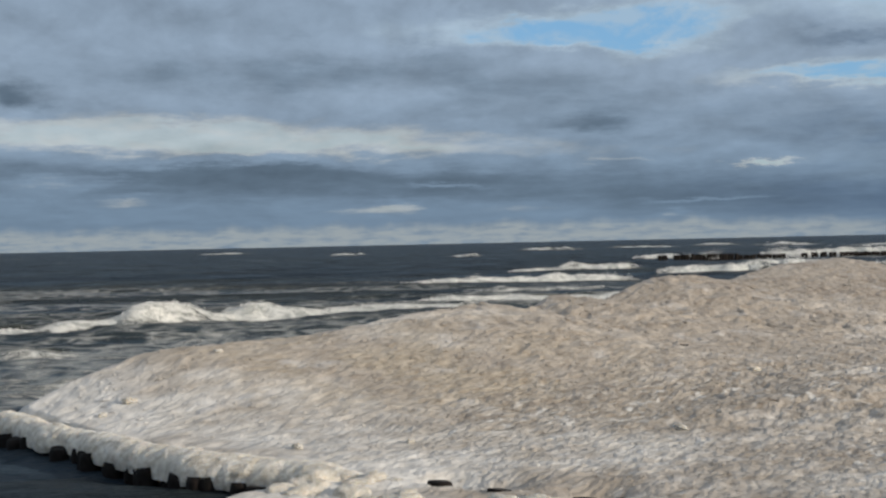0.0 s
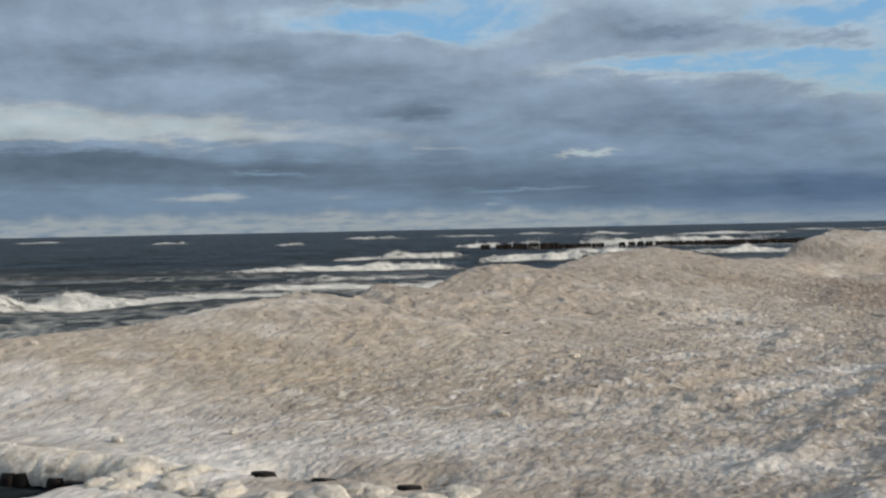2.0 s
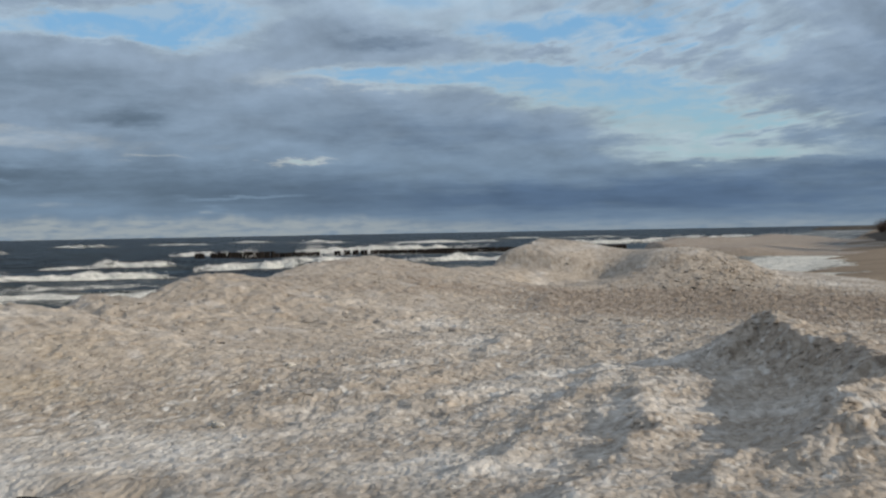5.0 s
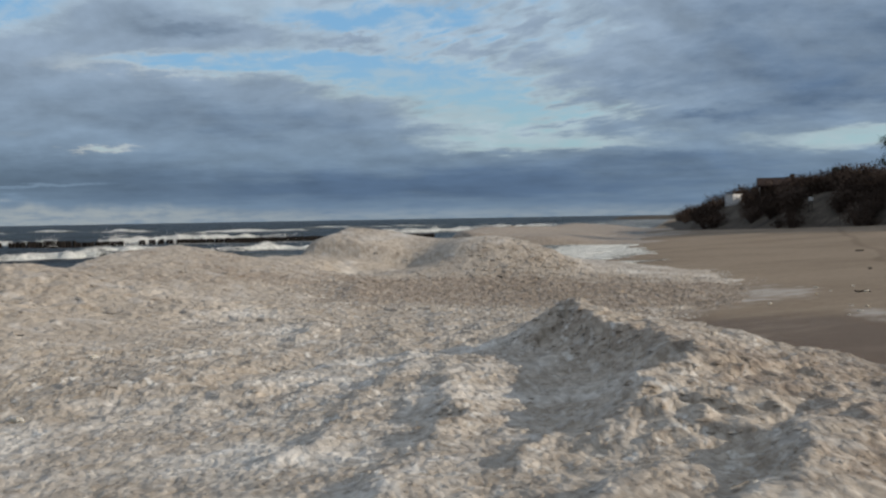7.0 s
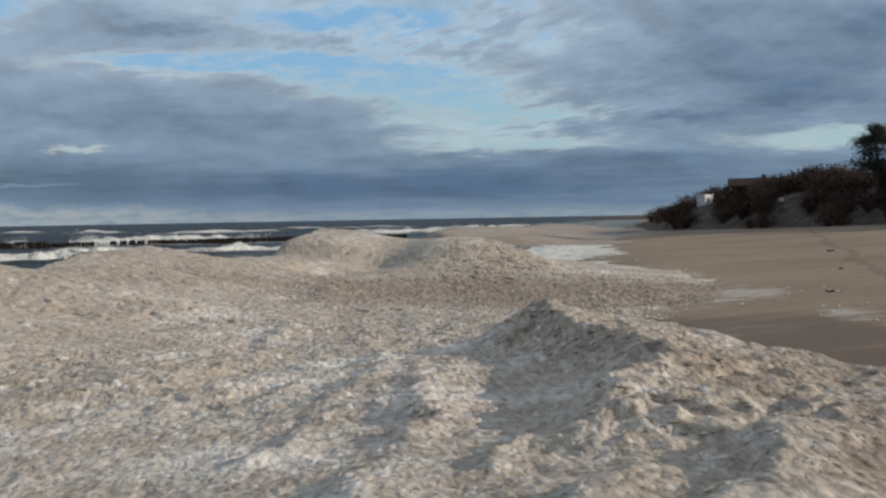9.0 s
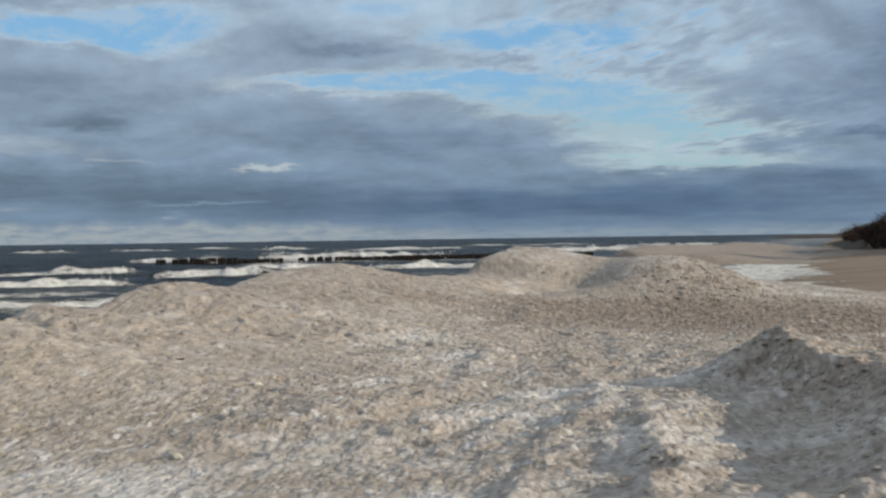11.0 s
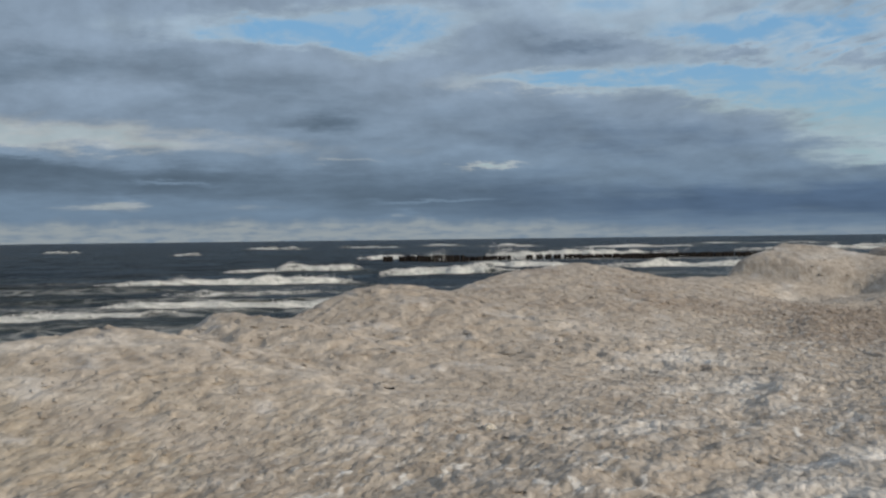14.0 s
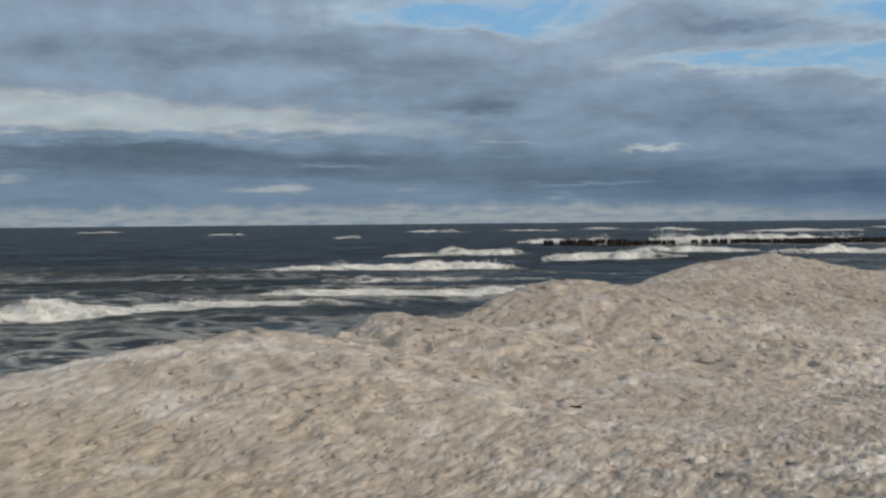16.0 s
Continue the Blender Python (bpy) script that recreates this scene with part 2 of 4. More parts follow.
    c = n.mix(gap_shade, c, n.mix(1.0, c, (0.60, 0.56, 0.51), "MULTIPLY"))
    stain = n.math("MULTIPLY", n.span(n.noise(n.stretch(q, 0.7, 1, 1), 1.7, 4, 0.6), 0.5, 0.68), 0.4)
    c = n.mix(stain, c, n.mix(1.0, c, (0.70, 0.66, 0.60), "MULTIPLY"))
    n.put(s.inputs["Base Color"], c)
    s.inputs["Roughness"].default_value = 0.55
    s.inputs["Specular IOR Level"].default_value = 0.35
    h = n.math("ADD", n.math("MULTIPLY", curls, 0.5), n.math("MULTIPLY", n.math("ADD", flecks, dots), 0.3))
    h = n.math("SUBTRACT", h, n.math("MULTIPLY", n.math("ADD", cells.outputs["Distance"], n.math("MULTIPLY", small.outputs["Distance"], 0.4)), n.span(fleck, -0.5, 1.0, 0.1, 0.62)))
    relief(n, s, h, 0.55, 0.05)
    return m


def sand_material():
    m, n, s, p = material("wet_sand")
    wet = n.add("ShaderNodeAttribute", attribute_name="wet").outputs["Fac"]
    frost = n.add("ShaderNodeAttribute", attribute_name="frost").outputs["Fac"]
    big = n.noise(n.stretch(p, 1, 1, 1), 0.12, 5)
    fine = n.noise(p, 3.5, 7, 0.7)
    c = n.mix(n.span(big, 0.35, 0.65), (0.245, 0.194, 0.145), (0.325, 0.262, 0.200))
    c = n.mix(n.math("ADD", wet, n.math("MULTIPLY", n.math("SUBTRACT", big, 0.5), 0.8), True), c, (0.145, 0.102, 0.070))
    c = n.mix(n.math("MULTIPLY", n.span(fine, 0.45, 0.72), 0.5), c, (0.15, 0.112, 0.082))
    blotch = n.noise(n.stretch(p, 0.35, 1, 1), 0.7, 7, 0.7)
    c = n.mix(n.math("MULTIPLY", n.span(blotch, 0.52, 0.70), 0.4), c, (0.36, 0.30, 0.235))
    turned = n.add("ShaderNodeSeparateXYZ")
    n.put(turned.inputs[0], n.along(p, 48.5))
    wander = n.math("MULTIPLY", n.math("SUBTRACT", n.noise(p, 0.12, 3), 0.5), 2.0)
    # a rut's shade drawn as a dark line in the colour; no groove is cut
    rut_shade = n.span(n.math("ABSOLUTE", n.math("ADD", n.math("SUBTRACT", turned.outputs[1], -3.15), wander)), 0.10, 0.35, 1.0, 0.0)
    c = n.mix(n.math("MULTIPLY", rut_shade, 0.35), c, (0.13, 0.095, 0.068))
    ice = n.span(n.math("ADD", frost, n.math("MULTIPLY", n.math("SUBTRACT", n.noise(n.stretch(p, 0.7, 1, 1), 1.1, 8, 0.75), 0.5), 2.6)), 0.45, 0.95)
    c = n.mix(n.math("MULTIPLY", ice, 0.6), c, (0.52, 0.50, 0.48))
    n.put(s.inputs["Base Color"], c)
    n.put(s.inputs["Roughness"], n.math("SUBTRACT", 0.85, n.math("MULTIPLY", wet, 0.35)))
    s.inputs["Specular IOR Level"].default_value = 0.08
    relief(n, s, fine, 0.6, 0.05)
    return m


def sea_material():
    m, n, s, p = material("sea_water")
    foam = n.add("ShaderNodeAttribute", attribute_name="foam").outputs["Fac"]
    wobble = n.add("ShaderNodeVectorMath", operation="MULTIPLY_ADD")
    swirl = n.add("ShaderNodeTexNoise")
    n.put(swirl.inputs["Vector"], p)
    swirl.inputs["Scale"].default_value = 0.5
    n.put(wobble.inputs[0], swirl.outputs["Color"])
    wobble.inputs[1].default_value = (1.4, 1.4, 0)
    n.put(wobble.inputs[2], p)
    veins = n.voronoi(n.stretch(wobble.outputs[0], 0.55, 0.9, 0), 1.0, "DISTANCE_TO_EDGE").outputs[0]
    wide = n.voronoi(n.stretch(wobble.outputs[0], 0.42, 0.2, 0), 1.0, "DISTANCE_TO_EDGE").outputs[0]
    froth = n.noise(n.stretch(p, 0.7, 1, 1.4), 2.4, 7, 0.75, 0.5)
    solid_foam = n.span(n.math("ADD", foam, n.math("MULTIPLY", n.math("SUBTRACT", froth, 0.5), 1.3)), 0.48, 0.78)
    lace = n.math("MULTIPLY", n.math("MAXIMUM", n.span(veins, 0.02, 0.17, 0.8, 0.0), n.math("MULTIPLY", n.span(wide, 0.0, 0.10, 1.0, 0.0), n.span(n.noise(n.stretch(p, 0.5, 1, 1), 1.1, 5, 0.7), 0.36, 0.56))), n.span(n.math("ADD", foam, n.math("MULTIPLY", n.math("SUBTRACT", froth, 0.5), 0.6)), 0.12, 0.42))
    mask = n.math("MAXIMUM", solid_foam, n.math("MULTIPLY", lace, 0.5))
    steep = n.add("ShaderNodeAttribute", attribute_name="face").outputs["Fac"]
    water = n.mix(n.span(n.noise(n.stretch(p, 0.35, 1, 1), 0.22, 6, 0.65), 0.38, 0.62), (0.010, 0.017, 0.026), (0.050, 0.078, 0.108))
    water = n.mix(n.span(n.noise(n.stretch(p, 0.22, 1, 1), 0.055, 6, 0.7), 0.38, 0.72, 0.0, 0.7), water, (0.009, 0.015, 0.022))
    # paler shallows by the bank, with the sky's reflection painted into the colour
    water = n.mix(n.span(n.add("ShaderNodeAttribute", attribute_name="shoal_sheen").outputs["Fac"], 0.0, 1.0, 0.0, 0.85), water, (0.062, 0.092, 0.122))
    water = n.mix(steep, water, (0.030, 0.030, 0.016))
    c = n.mix(mask, water, n.mix(n.span(froth, 0.36, 0.62), (0.46, 0.48, 0.46), (0.86, 0.86, 0.82)))
    n.put(s.inputs["Base Color"], c)
    n.put(s.inputs["Roughness"], n.math("ADD", n.math("MULTIPLY", mask, 0.4), 0.4))
    n.put(s.inputs["Specular IOR Level"], n.math("SUBTRACT", 0.05, n.math("MULTIPLY", mask, 0.03)))
    s.inputs["IOR"].default_value = 1.33
    ripples = n.math("ADD", n.noise(n.stretch(p, 0.6, 1.5, 1), 1.2, 5, 0.6), n.math("MULTIPLY", n.noise(n.stretch(p, 0.5, 1, 1), 0.3, 3), 2.0))
    relief(n, s, n.math("ADD", n.math("MULTIPLY", ripples, 1.5), n.math("MULTIPLY", mask, n.math("MULTIPLY", froth, 0.8))), 0.9, 0.3)
    return m


def plain_material(name, a, b, scale, rough, bump=0.3, depth=0.02):
    m, n, s, p = material(name)
    f = n.noise(p, scale, 5, 0.65)
    n.put(s.inputs["Base Color"], n.mix(n.span(f, 0.3, 0.7), a, b))
    s.inputs["Roughness"].default_value = rough
    s.inputs["Specular IOR Level"].default_value = 0.2
    relief(n, s, f, bump, depth)
    return m


ICE, CURDS, SAND, SEA = ice_material("dirty_ice"), ice_material("ice_curds", True), sand_material(), sea_material()
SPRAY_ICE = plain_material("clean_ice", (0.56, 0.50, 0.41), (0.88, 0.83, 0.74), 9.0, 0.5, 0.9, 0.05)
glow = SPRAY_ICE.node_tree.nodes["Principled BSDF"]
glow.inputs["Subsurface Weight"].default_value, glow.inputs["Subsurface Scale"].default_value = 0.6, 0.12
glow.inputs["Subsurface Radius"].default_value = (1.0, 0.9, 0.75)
SPRAY = plain_material("sea_spray", (0.70, 0.71, 0.70), (0.85, 0.85, 0.83), 3.0, 0.9, 0.0)
WOOD = plain_material("wet_timber", (0.004, 0.0035, 0.003), (0.016, 0.011, 0.009), 14, 0.75, 0.6, 0.02)
SCRUB = plain_material("bare_scrub", (0.042, 0.030, 0.024), (0.10, 0.068, 0.052), 2.0, 0.9)
# dune tones darkened to hold the shade on its slope
DUNE = plain_material("dune_grass_shaded", (0.045, 0.037, 0.030), (0.125, 0.104, 0.084), 0.6, 0.9)
PINE = plain_material("pine_needles", (0.012, 0.018, 0.012), (0.03, 0.04, 0.022), 3.0, 0.8)
ROOF = plain_material("brown_roof", (0.03, 0.018, 0.014), (0.05, 0.03, 0.024), 2.0, 0.8)
WALL = plain_material("dark_plaster", (0.03, 0.022, 0.018), (0.055, 0.04, 0.032), 1.0, 0.9)
WHITE = plain_material("white_board", (0.6, 0.6, 0.6), (0.75, 0.75, 0.74), 2.0, 0.6)

# ---- shapes ----


def link_mesh(name, verts, faces, mat, smooth=True):
    me = bpy.data.meshes.new(name)
    me.from_pydata(verts, [], faces)
    me.materials.append(mat)
    if smooth:
        me.polygons.foreach_set("use_smooth", [True] * len(me.polygons))
    me.update()
    return new(name, me)


def part(name, bm, mat, parent=None, label=""):
    me = bpy.data.meshes.new(name)
    bm.to_mesh(me)
    bm.free()
    me.materials.append(mat)
    ob = new(name, me)
    ob.parent = parent
    if label:
        tagged(ob, label)
    return ob


def grid_sheet(name, xs, ys, height, mat):
    """A sheet over the lines xs and ys; height gives z for arrays x, y."""
    X, Y = np.meshgrid(xs, ys)
    Z = height(X, Y)
    nx, ny = len(xs), len(ys)
    me = bpy.data.meshes.new(name)
    me.vertices.add(nx * ny)
    me.vertices.foreach_set("co", np.stack([X, Y, Z], -1).astype(np.float32).ravel())
    i = (np.arange(ny - 1)[:, None] * nx + np.arange(nx - 1)).ravel()
    quads = np.stack([i, i + 1, i + nx + 1, i + nx], 1).astype(np.int32).ravel()
    me.loops.add(len(quads))
    me.loops.foreach_set("vertex_index", quads)
    me.polygons.add(len(i))
    me.polygons.foreach_set("loop_start", np.arange(0, len(quads), 4, dtype=np.int32))
    me.polygons.foreach_set("use_smooth", np.ones(len(i), bool))
    me.update(calc_edges=True)
    me.materials.append(mat)
    return new(name, me), X, Y, Z


def lines(*stretches):
    """Coordinates from runs of (start, end, first step, last step)."""
    out = []
    for a, b, s0, s1 in stretches:
        x = a
        while x < b:
            out.append(x)
            x += s0 + (s1 - s0) * (x - a) / (b - a)
    out.append(stretches[-1][1])
    return np.array(out)


# ---- lie of the land ----
# the shore runs along (0.596, 0.803); landward is (0.803, -0.596)


def shore_axes(x, y):
    """Metres along the shore and metres landward."""
    return 0.596 * x + 0.803 * y, 0.803 * x - 0.596 * y


def ramp(a, lo, hi):
    t = np.clip((a - lo) / (hi - lo), 0, 1)
    return t * t * (3 - 2 * t)


def lattice(ix, iy, seed):
    h = np.sin(ix * 127.1 + iy * 311.7 + seed * 74.7) * 43758.5453
    return h - np.floor(h)


def grain(x, y, size, seed=0):
    """Smooth value noise, -1 to 1, with lumps about size metres wide."""
    x, y = np.asarray(x, float) / size + 100.3, np.asarray(y, float) / size + 100.7
    ix, iy = np.floor(x), np.floor(y)
    fx, fy = x - ix, y - iy
    fx, fy = fx * fx * (3 - 2 * fx), fy * fy * (3 - 2 * fy)
    a = lattice(ix, iy, seed) * (1 - fx) + lattice(ix + 1, iy, seed) * fx
    b = lattice(ix, iy + 1, seed) * (1 - fx) + lattice(ix + 1, iy + 1, seed) * fx
    return 2 * (a * (1 - fy) + b * fy) - 1


def layered(x, y, size, seed=0, octaves=4):
    out, amp, tot = 0, 1.0, 0
    for k in range(octaves):
        out = out + amp * grain(x * (0.8 if k % 2 else 1) + k * 3.1, y + k * 1.7, size / 2 ** k, seed + k)
        tot, amp = tot + amp, amp * 0.5
    return out / tot


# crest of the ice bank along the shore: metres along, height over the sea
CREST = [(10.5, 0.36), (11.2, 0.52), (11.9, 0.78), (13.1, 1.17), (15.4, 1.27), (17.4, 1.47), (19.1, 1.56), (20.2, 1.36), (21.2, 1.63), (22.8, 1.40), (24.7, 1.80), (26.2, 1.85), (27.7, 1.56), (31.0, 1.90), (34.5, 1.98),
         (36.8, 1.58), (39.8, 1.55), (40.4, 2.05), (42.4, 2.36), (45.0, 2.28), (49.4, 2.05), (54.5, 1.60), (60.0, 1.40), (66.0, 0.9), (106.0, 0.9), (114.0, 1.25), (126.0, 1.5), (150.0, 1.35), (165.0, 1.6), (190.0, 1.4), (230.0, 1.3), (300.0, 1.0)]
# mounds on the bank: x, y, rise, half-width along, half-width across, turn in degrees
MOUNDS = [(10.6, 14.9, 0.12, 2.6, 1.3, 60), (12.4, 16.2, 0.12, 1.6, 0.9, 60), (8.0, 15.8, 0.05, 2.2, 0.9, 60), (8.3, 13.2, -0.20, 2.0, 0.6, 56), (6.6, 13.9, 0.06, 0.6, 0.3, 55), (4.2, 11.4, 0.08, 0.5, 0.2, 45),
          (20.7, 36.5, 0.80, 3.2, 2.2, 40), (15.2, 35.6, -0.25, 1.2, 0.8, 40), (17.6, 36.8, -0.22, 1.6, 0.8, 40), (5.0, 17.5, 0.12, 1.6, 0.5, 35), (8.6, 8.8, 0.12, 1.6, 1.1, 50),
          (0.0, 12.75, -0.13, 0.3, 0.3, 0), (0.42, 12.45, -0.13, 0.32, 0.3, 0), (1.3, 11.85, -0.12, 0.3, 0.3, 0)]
# ridges of broken ice, steep on the seaward side: half-widths of the steep and the gentle side, then x, y, rise along the crest
RIDGES = [(0.34, 0.8, [(9.7, 17.5, 0.10), (10.75, 17.27, 0.62), (10.5, 15.6, 0.34), (10.1, 13.94, 0.27), (9.84, 13.17, 0.30), (8.76, 11.77, 0.34), (7.56, 10.54, 0.29), (6.63, 9.7, 0.17), (6.1, 9.4, 0.0)]),
          (0.22, 0.6, [(7.9, 20.4, 0.03), (8.6, 22.0, 0.13), (9.3, 23.4, 0.03)]), (0.4, 0.8, [(11.6, 27.4, 0.02), (12.5, 29.2, 0.16), (13.6, 31.3, 0.05)]),
          (0.3, 0.5, [(8.9, 19.4, 0.0), (9.6, 20.6, 0.12), (10.2, 21.6, 0.0)])]
LOW_RIDGES = [(0.16, 0.45, [(4.9, 10.54, 0.02), (5.62, 11.22, 0.12), (6.72, 12.9, 0.13), (7.77, 15.17, 0.06)]), (0.16, 0.4, [(6.87, 15.04, 0.03), (7.7, 16.3, 0.07), (8.49, 17.54, 0.03)]),
          (0.16, 0.4, [(4.39, 11.44, 0.0), (4.83, 11.86, 0.09), (5.88, 13.51, 0.02)]), (0.15, 0.4, [(3.6, 8.3, 0.05), (4.2, 9.1, 0.12), (4.83, 10.29, 0.04)]), (0.14, 0.35, [(4.98, 9.1, 0.03), (5.5, 9.6, 0.11), (6.06, 10.15, 0.06)]),
          (0.17, 0.4, [(4.6, 7.1, 0.05), (5.56, 7.78, 0.15), (6.16, 8.53, 0.04)]), (0.25, 0.8, [(5.2, 6.3, 0.12), (6.1, 7.02, 0.2), (7.09, 7.73, 0.26), (7.91, 8.54, 0.1)])]


def ridge_height(x, y, steep, gentle, crest):
    """The rise of a ridge over the points x, y."""
    away, rise, side = np.full(np.shape(x), 1e9), np.zeros(np.shape(x)), np.zeros(np.shape(x))
    for (x0, y0, r0), (x1, y1, r1) in zip(crest, crest[1:]):
        dx, dy = x1 - x0, y1 - y0
        t = np.clip(((x - x0) * dx + (y - y0) * dy) / (dx * dx + dy * dy), 0, 1)
        ox, oy = x - x0 - t * dx, y - y0 - t * dy
        d = np.hypot(ox, oy)
        closer = d < away
        away, rise = np.where(closer, d, away), np.where(closer, r0 + (r1 - r0) * t, rise)
        side = np.where(closer, (oy * 0.45 - ox * 0.89) / np.maximum(d, 1e-6), side)
    width = gentle + (steep - gentle) * ramp(side, -0.7, 0.7)
    return rise * np.exp(-(away / width) ** 1.5)


def bank_edge(u):
    return -13.2 - 2.1 * np.exp(-(np.maximum(u - 11, 0) / 5.0) ** 2) + 3.0 * ramp(u, 33, 43) - 8.0 * ramp(u, 100, 116)


def row_shift(v):
    """The row of posts stands slightly askew to the shore."""
    return np.clip(-0.35 + (-11.5 - v) * 0.244, -0.6, 1.0)


def ice_height(x, y):
    u, v = shore_axes(x, y)
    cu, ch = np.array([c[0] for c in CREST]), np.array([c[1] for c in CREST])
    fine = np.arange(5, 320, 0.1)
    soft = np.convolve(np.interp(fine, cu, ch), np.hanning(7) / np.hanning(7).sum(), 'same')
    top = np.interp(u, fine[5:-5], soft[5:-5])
    inside = v - bank_edge(u)
    flat = 0.45 + 0.10 * ramp(u, 12, 20) + 0.12 * ramp(u, 20, 45) + 0.30 * ramp(v, -5, 1) * ramp(30 - u, 0, 8)
    back = np.exp(-(np.maximum(inside, 0) / (3.2 + 0.10 * np.clip(u - 12, 0, 14))) ** 1.6)
    h = flat + (top - flat) * back
    h = np.where(inside < 0, top - (top + 0.8) * np.clip(-inside / 1.3, 0, 1.5) ** 1.7, h)
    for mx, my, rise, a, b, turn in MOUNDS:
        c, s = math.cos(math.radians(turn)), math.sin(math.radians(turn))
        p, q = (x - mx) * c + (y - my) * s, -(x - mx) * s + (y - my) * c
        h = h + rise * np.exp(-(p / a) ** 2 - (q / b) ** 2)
    wx, wy = x + 0.22 * grain(x, y, 0.9, 201) + 0.08 * grain(x, y, 0.35, 203), y + 0.22 * grain(x, y, 0.9, 202) + 0.08 * grain(x, y, 0.35, 204)
    for steep, gentle, crest in RIDGES + LOW_RIDGES:
        h = h + ridge_height(wx, wy, steep, gentle, crest)
    # furrows across the broken ice by the beach
    p, q = x * 0.64 + y * 0.77, -x * 0.77 + y * 0.64
    furrow = 0.5 - np.abs(layered(p * 0.45, q, 1.7, 170, 3)) * 2
    h = h + 0.08 * furrow * ramp(u, 12.5, 16) * ramp(v, -9.5, -6.5) * ramp(34 - u, 0, 8)
    ruck = 0.45 - np.abs(layered(p * 0.55 + 0.3 * q, q - 0.2 * p, 0.75, 180, 3)) * 2
    h = h + 0.05 * ruck * ramp(u, 12.5, 16) * ramp(v, -9, -5) * ramp(26 - u, 0, 6)
    h = h + 0.4 * layered(u * 0.6, v, 9.0, 190, 3) * ramp(u, 104, 116)
    # open water between the bank and the next one along the shore
    h = h - 2.0 * (ramp(u, 60, 65) * (1 - ramp(u, 106, 113)) + ramp(u, 235, 245))
    # thins out towards the beach and ends at the row of piles
    land = np.interp(u, [0, 12, 16.1, 18, 19.6, 21.5, 24, 26, 28.5, 34.5, 43, 52, 60, 80, 300], [9, 6, 3.2, 2.2, 1.0, 0, -1.2, -0.9, 1.6, 3.9, 4.6, 3.6, -1, -6, -6])
    land = land + (1.0 * layered(u, v, 4.0, 140) + 0.5 * grain(u, v, 0.7, 141)) * ramp(u, 24, 30)
    thin = ramp(u, 25, 31)
    h = h - (1.0 - 0.55 * thin) * ramp(v - land, -0.5 - 5.0 * thin, 1.1)
    seaward = ramp(-v, 8.6, 9.6)
    lip = u + 0.10 * grain(v, v * 0, 0.9, 5) + 0.05 * grain(v, v * 0, 0.3, 6)
    return h - seaward * 1.9 * ramp(10.72 + row_shift(v) - lip, 0.0, 0.35) ** 1.3


def sand_height(x, y):
    u, v = shore_axes(x, y)
    return np.interp(v, [-60, -14, -9, -3, 0, 22, 60], [-6, -1.2, -0.35, 0.25, 0.42, 1.35, 1.9])

# ---- the beach, the ice bank and the sea ----


def ice_surface(x, y):
    h = ice_height(x, y)
    u, v = shore_axes(x, y)
    wx, wy = x + 0.18 * grain(x, y, 0.5, 71), y + 0.18 * grain(x, y, 0.5, 72)
    rough = 0.7 + 0.7 * ramp(layered(x, y, 3.0, 40), -0.4, 0.5) * ramp(u, 13, 18) + 0.9 * np.exp(-((x - 9.5) / 2.5) ** 2 - ((y - 11.5) / 2.5) ** 2)
    lumps = 0.02 * layered(u, v * 0.6, 1.1, 7) + 0.023 * grain(wx, wy, 0.26, 21) + 0.027 * grain(wx, wy, 0.13, 33)
    rubble = np.exp(-((x - 7.7) / 1.2) ** 2 - ((y - 9.6) / 1.1) ** 2) + 0.7 * np.exp(-((x - 11.3) / 0.8) ** 2 - ((y - 16.2) / 1.6) ** 2)
    h = h + rubble * (0.11 * (0.5 - np.abs(grain(wx, wy, 0.34, 211))) + 0.05 * grain(wx, wy, 0.17, 212))
    return h + 0.75 * rough * lumps + 0.045 * layered(u * 0.7, v, 3.0, 3) * ramp(u, 11, 14)


ice, IX, IY, IZ = grid_sheet("ice_bank", lines((-60, -8, 6, 0.5), (-8, 13, 0.042, 0.042), (13, 95, 0.07, 0.8), (95, 260, 1, 4)), lines((-80, -3, 8, 0.5), (-3, 6.5, 0.4, 0.1), (6.5, 26, 0.042, 0.045), (26, 150, 0.06, 0.9), (150, 340, 1, 4)), ice_surface, ICE)
tagged(ice, "dirty white and sandy ice bank heaped along the shore", "ice", kind="structure")


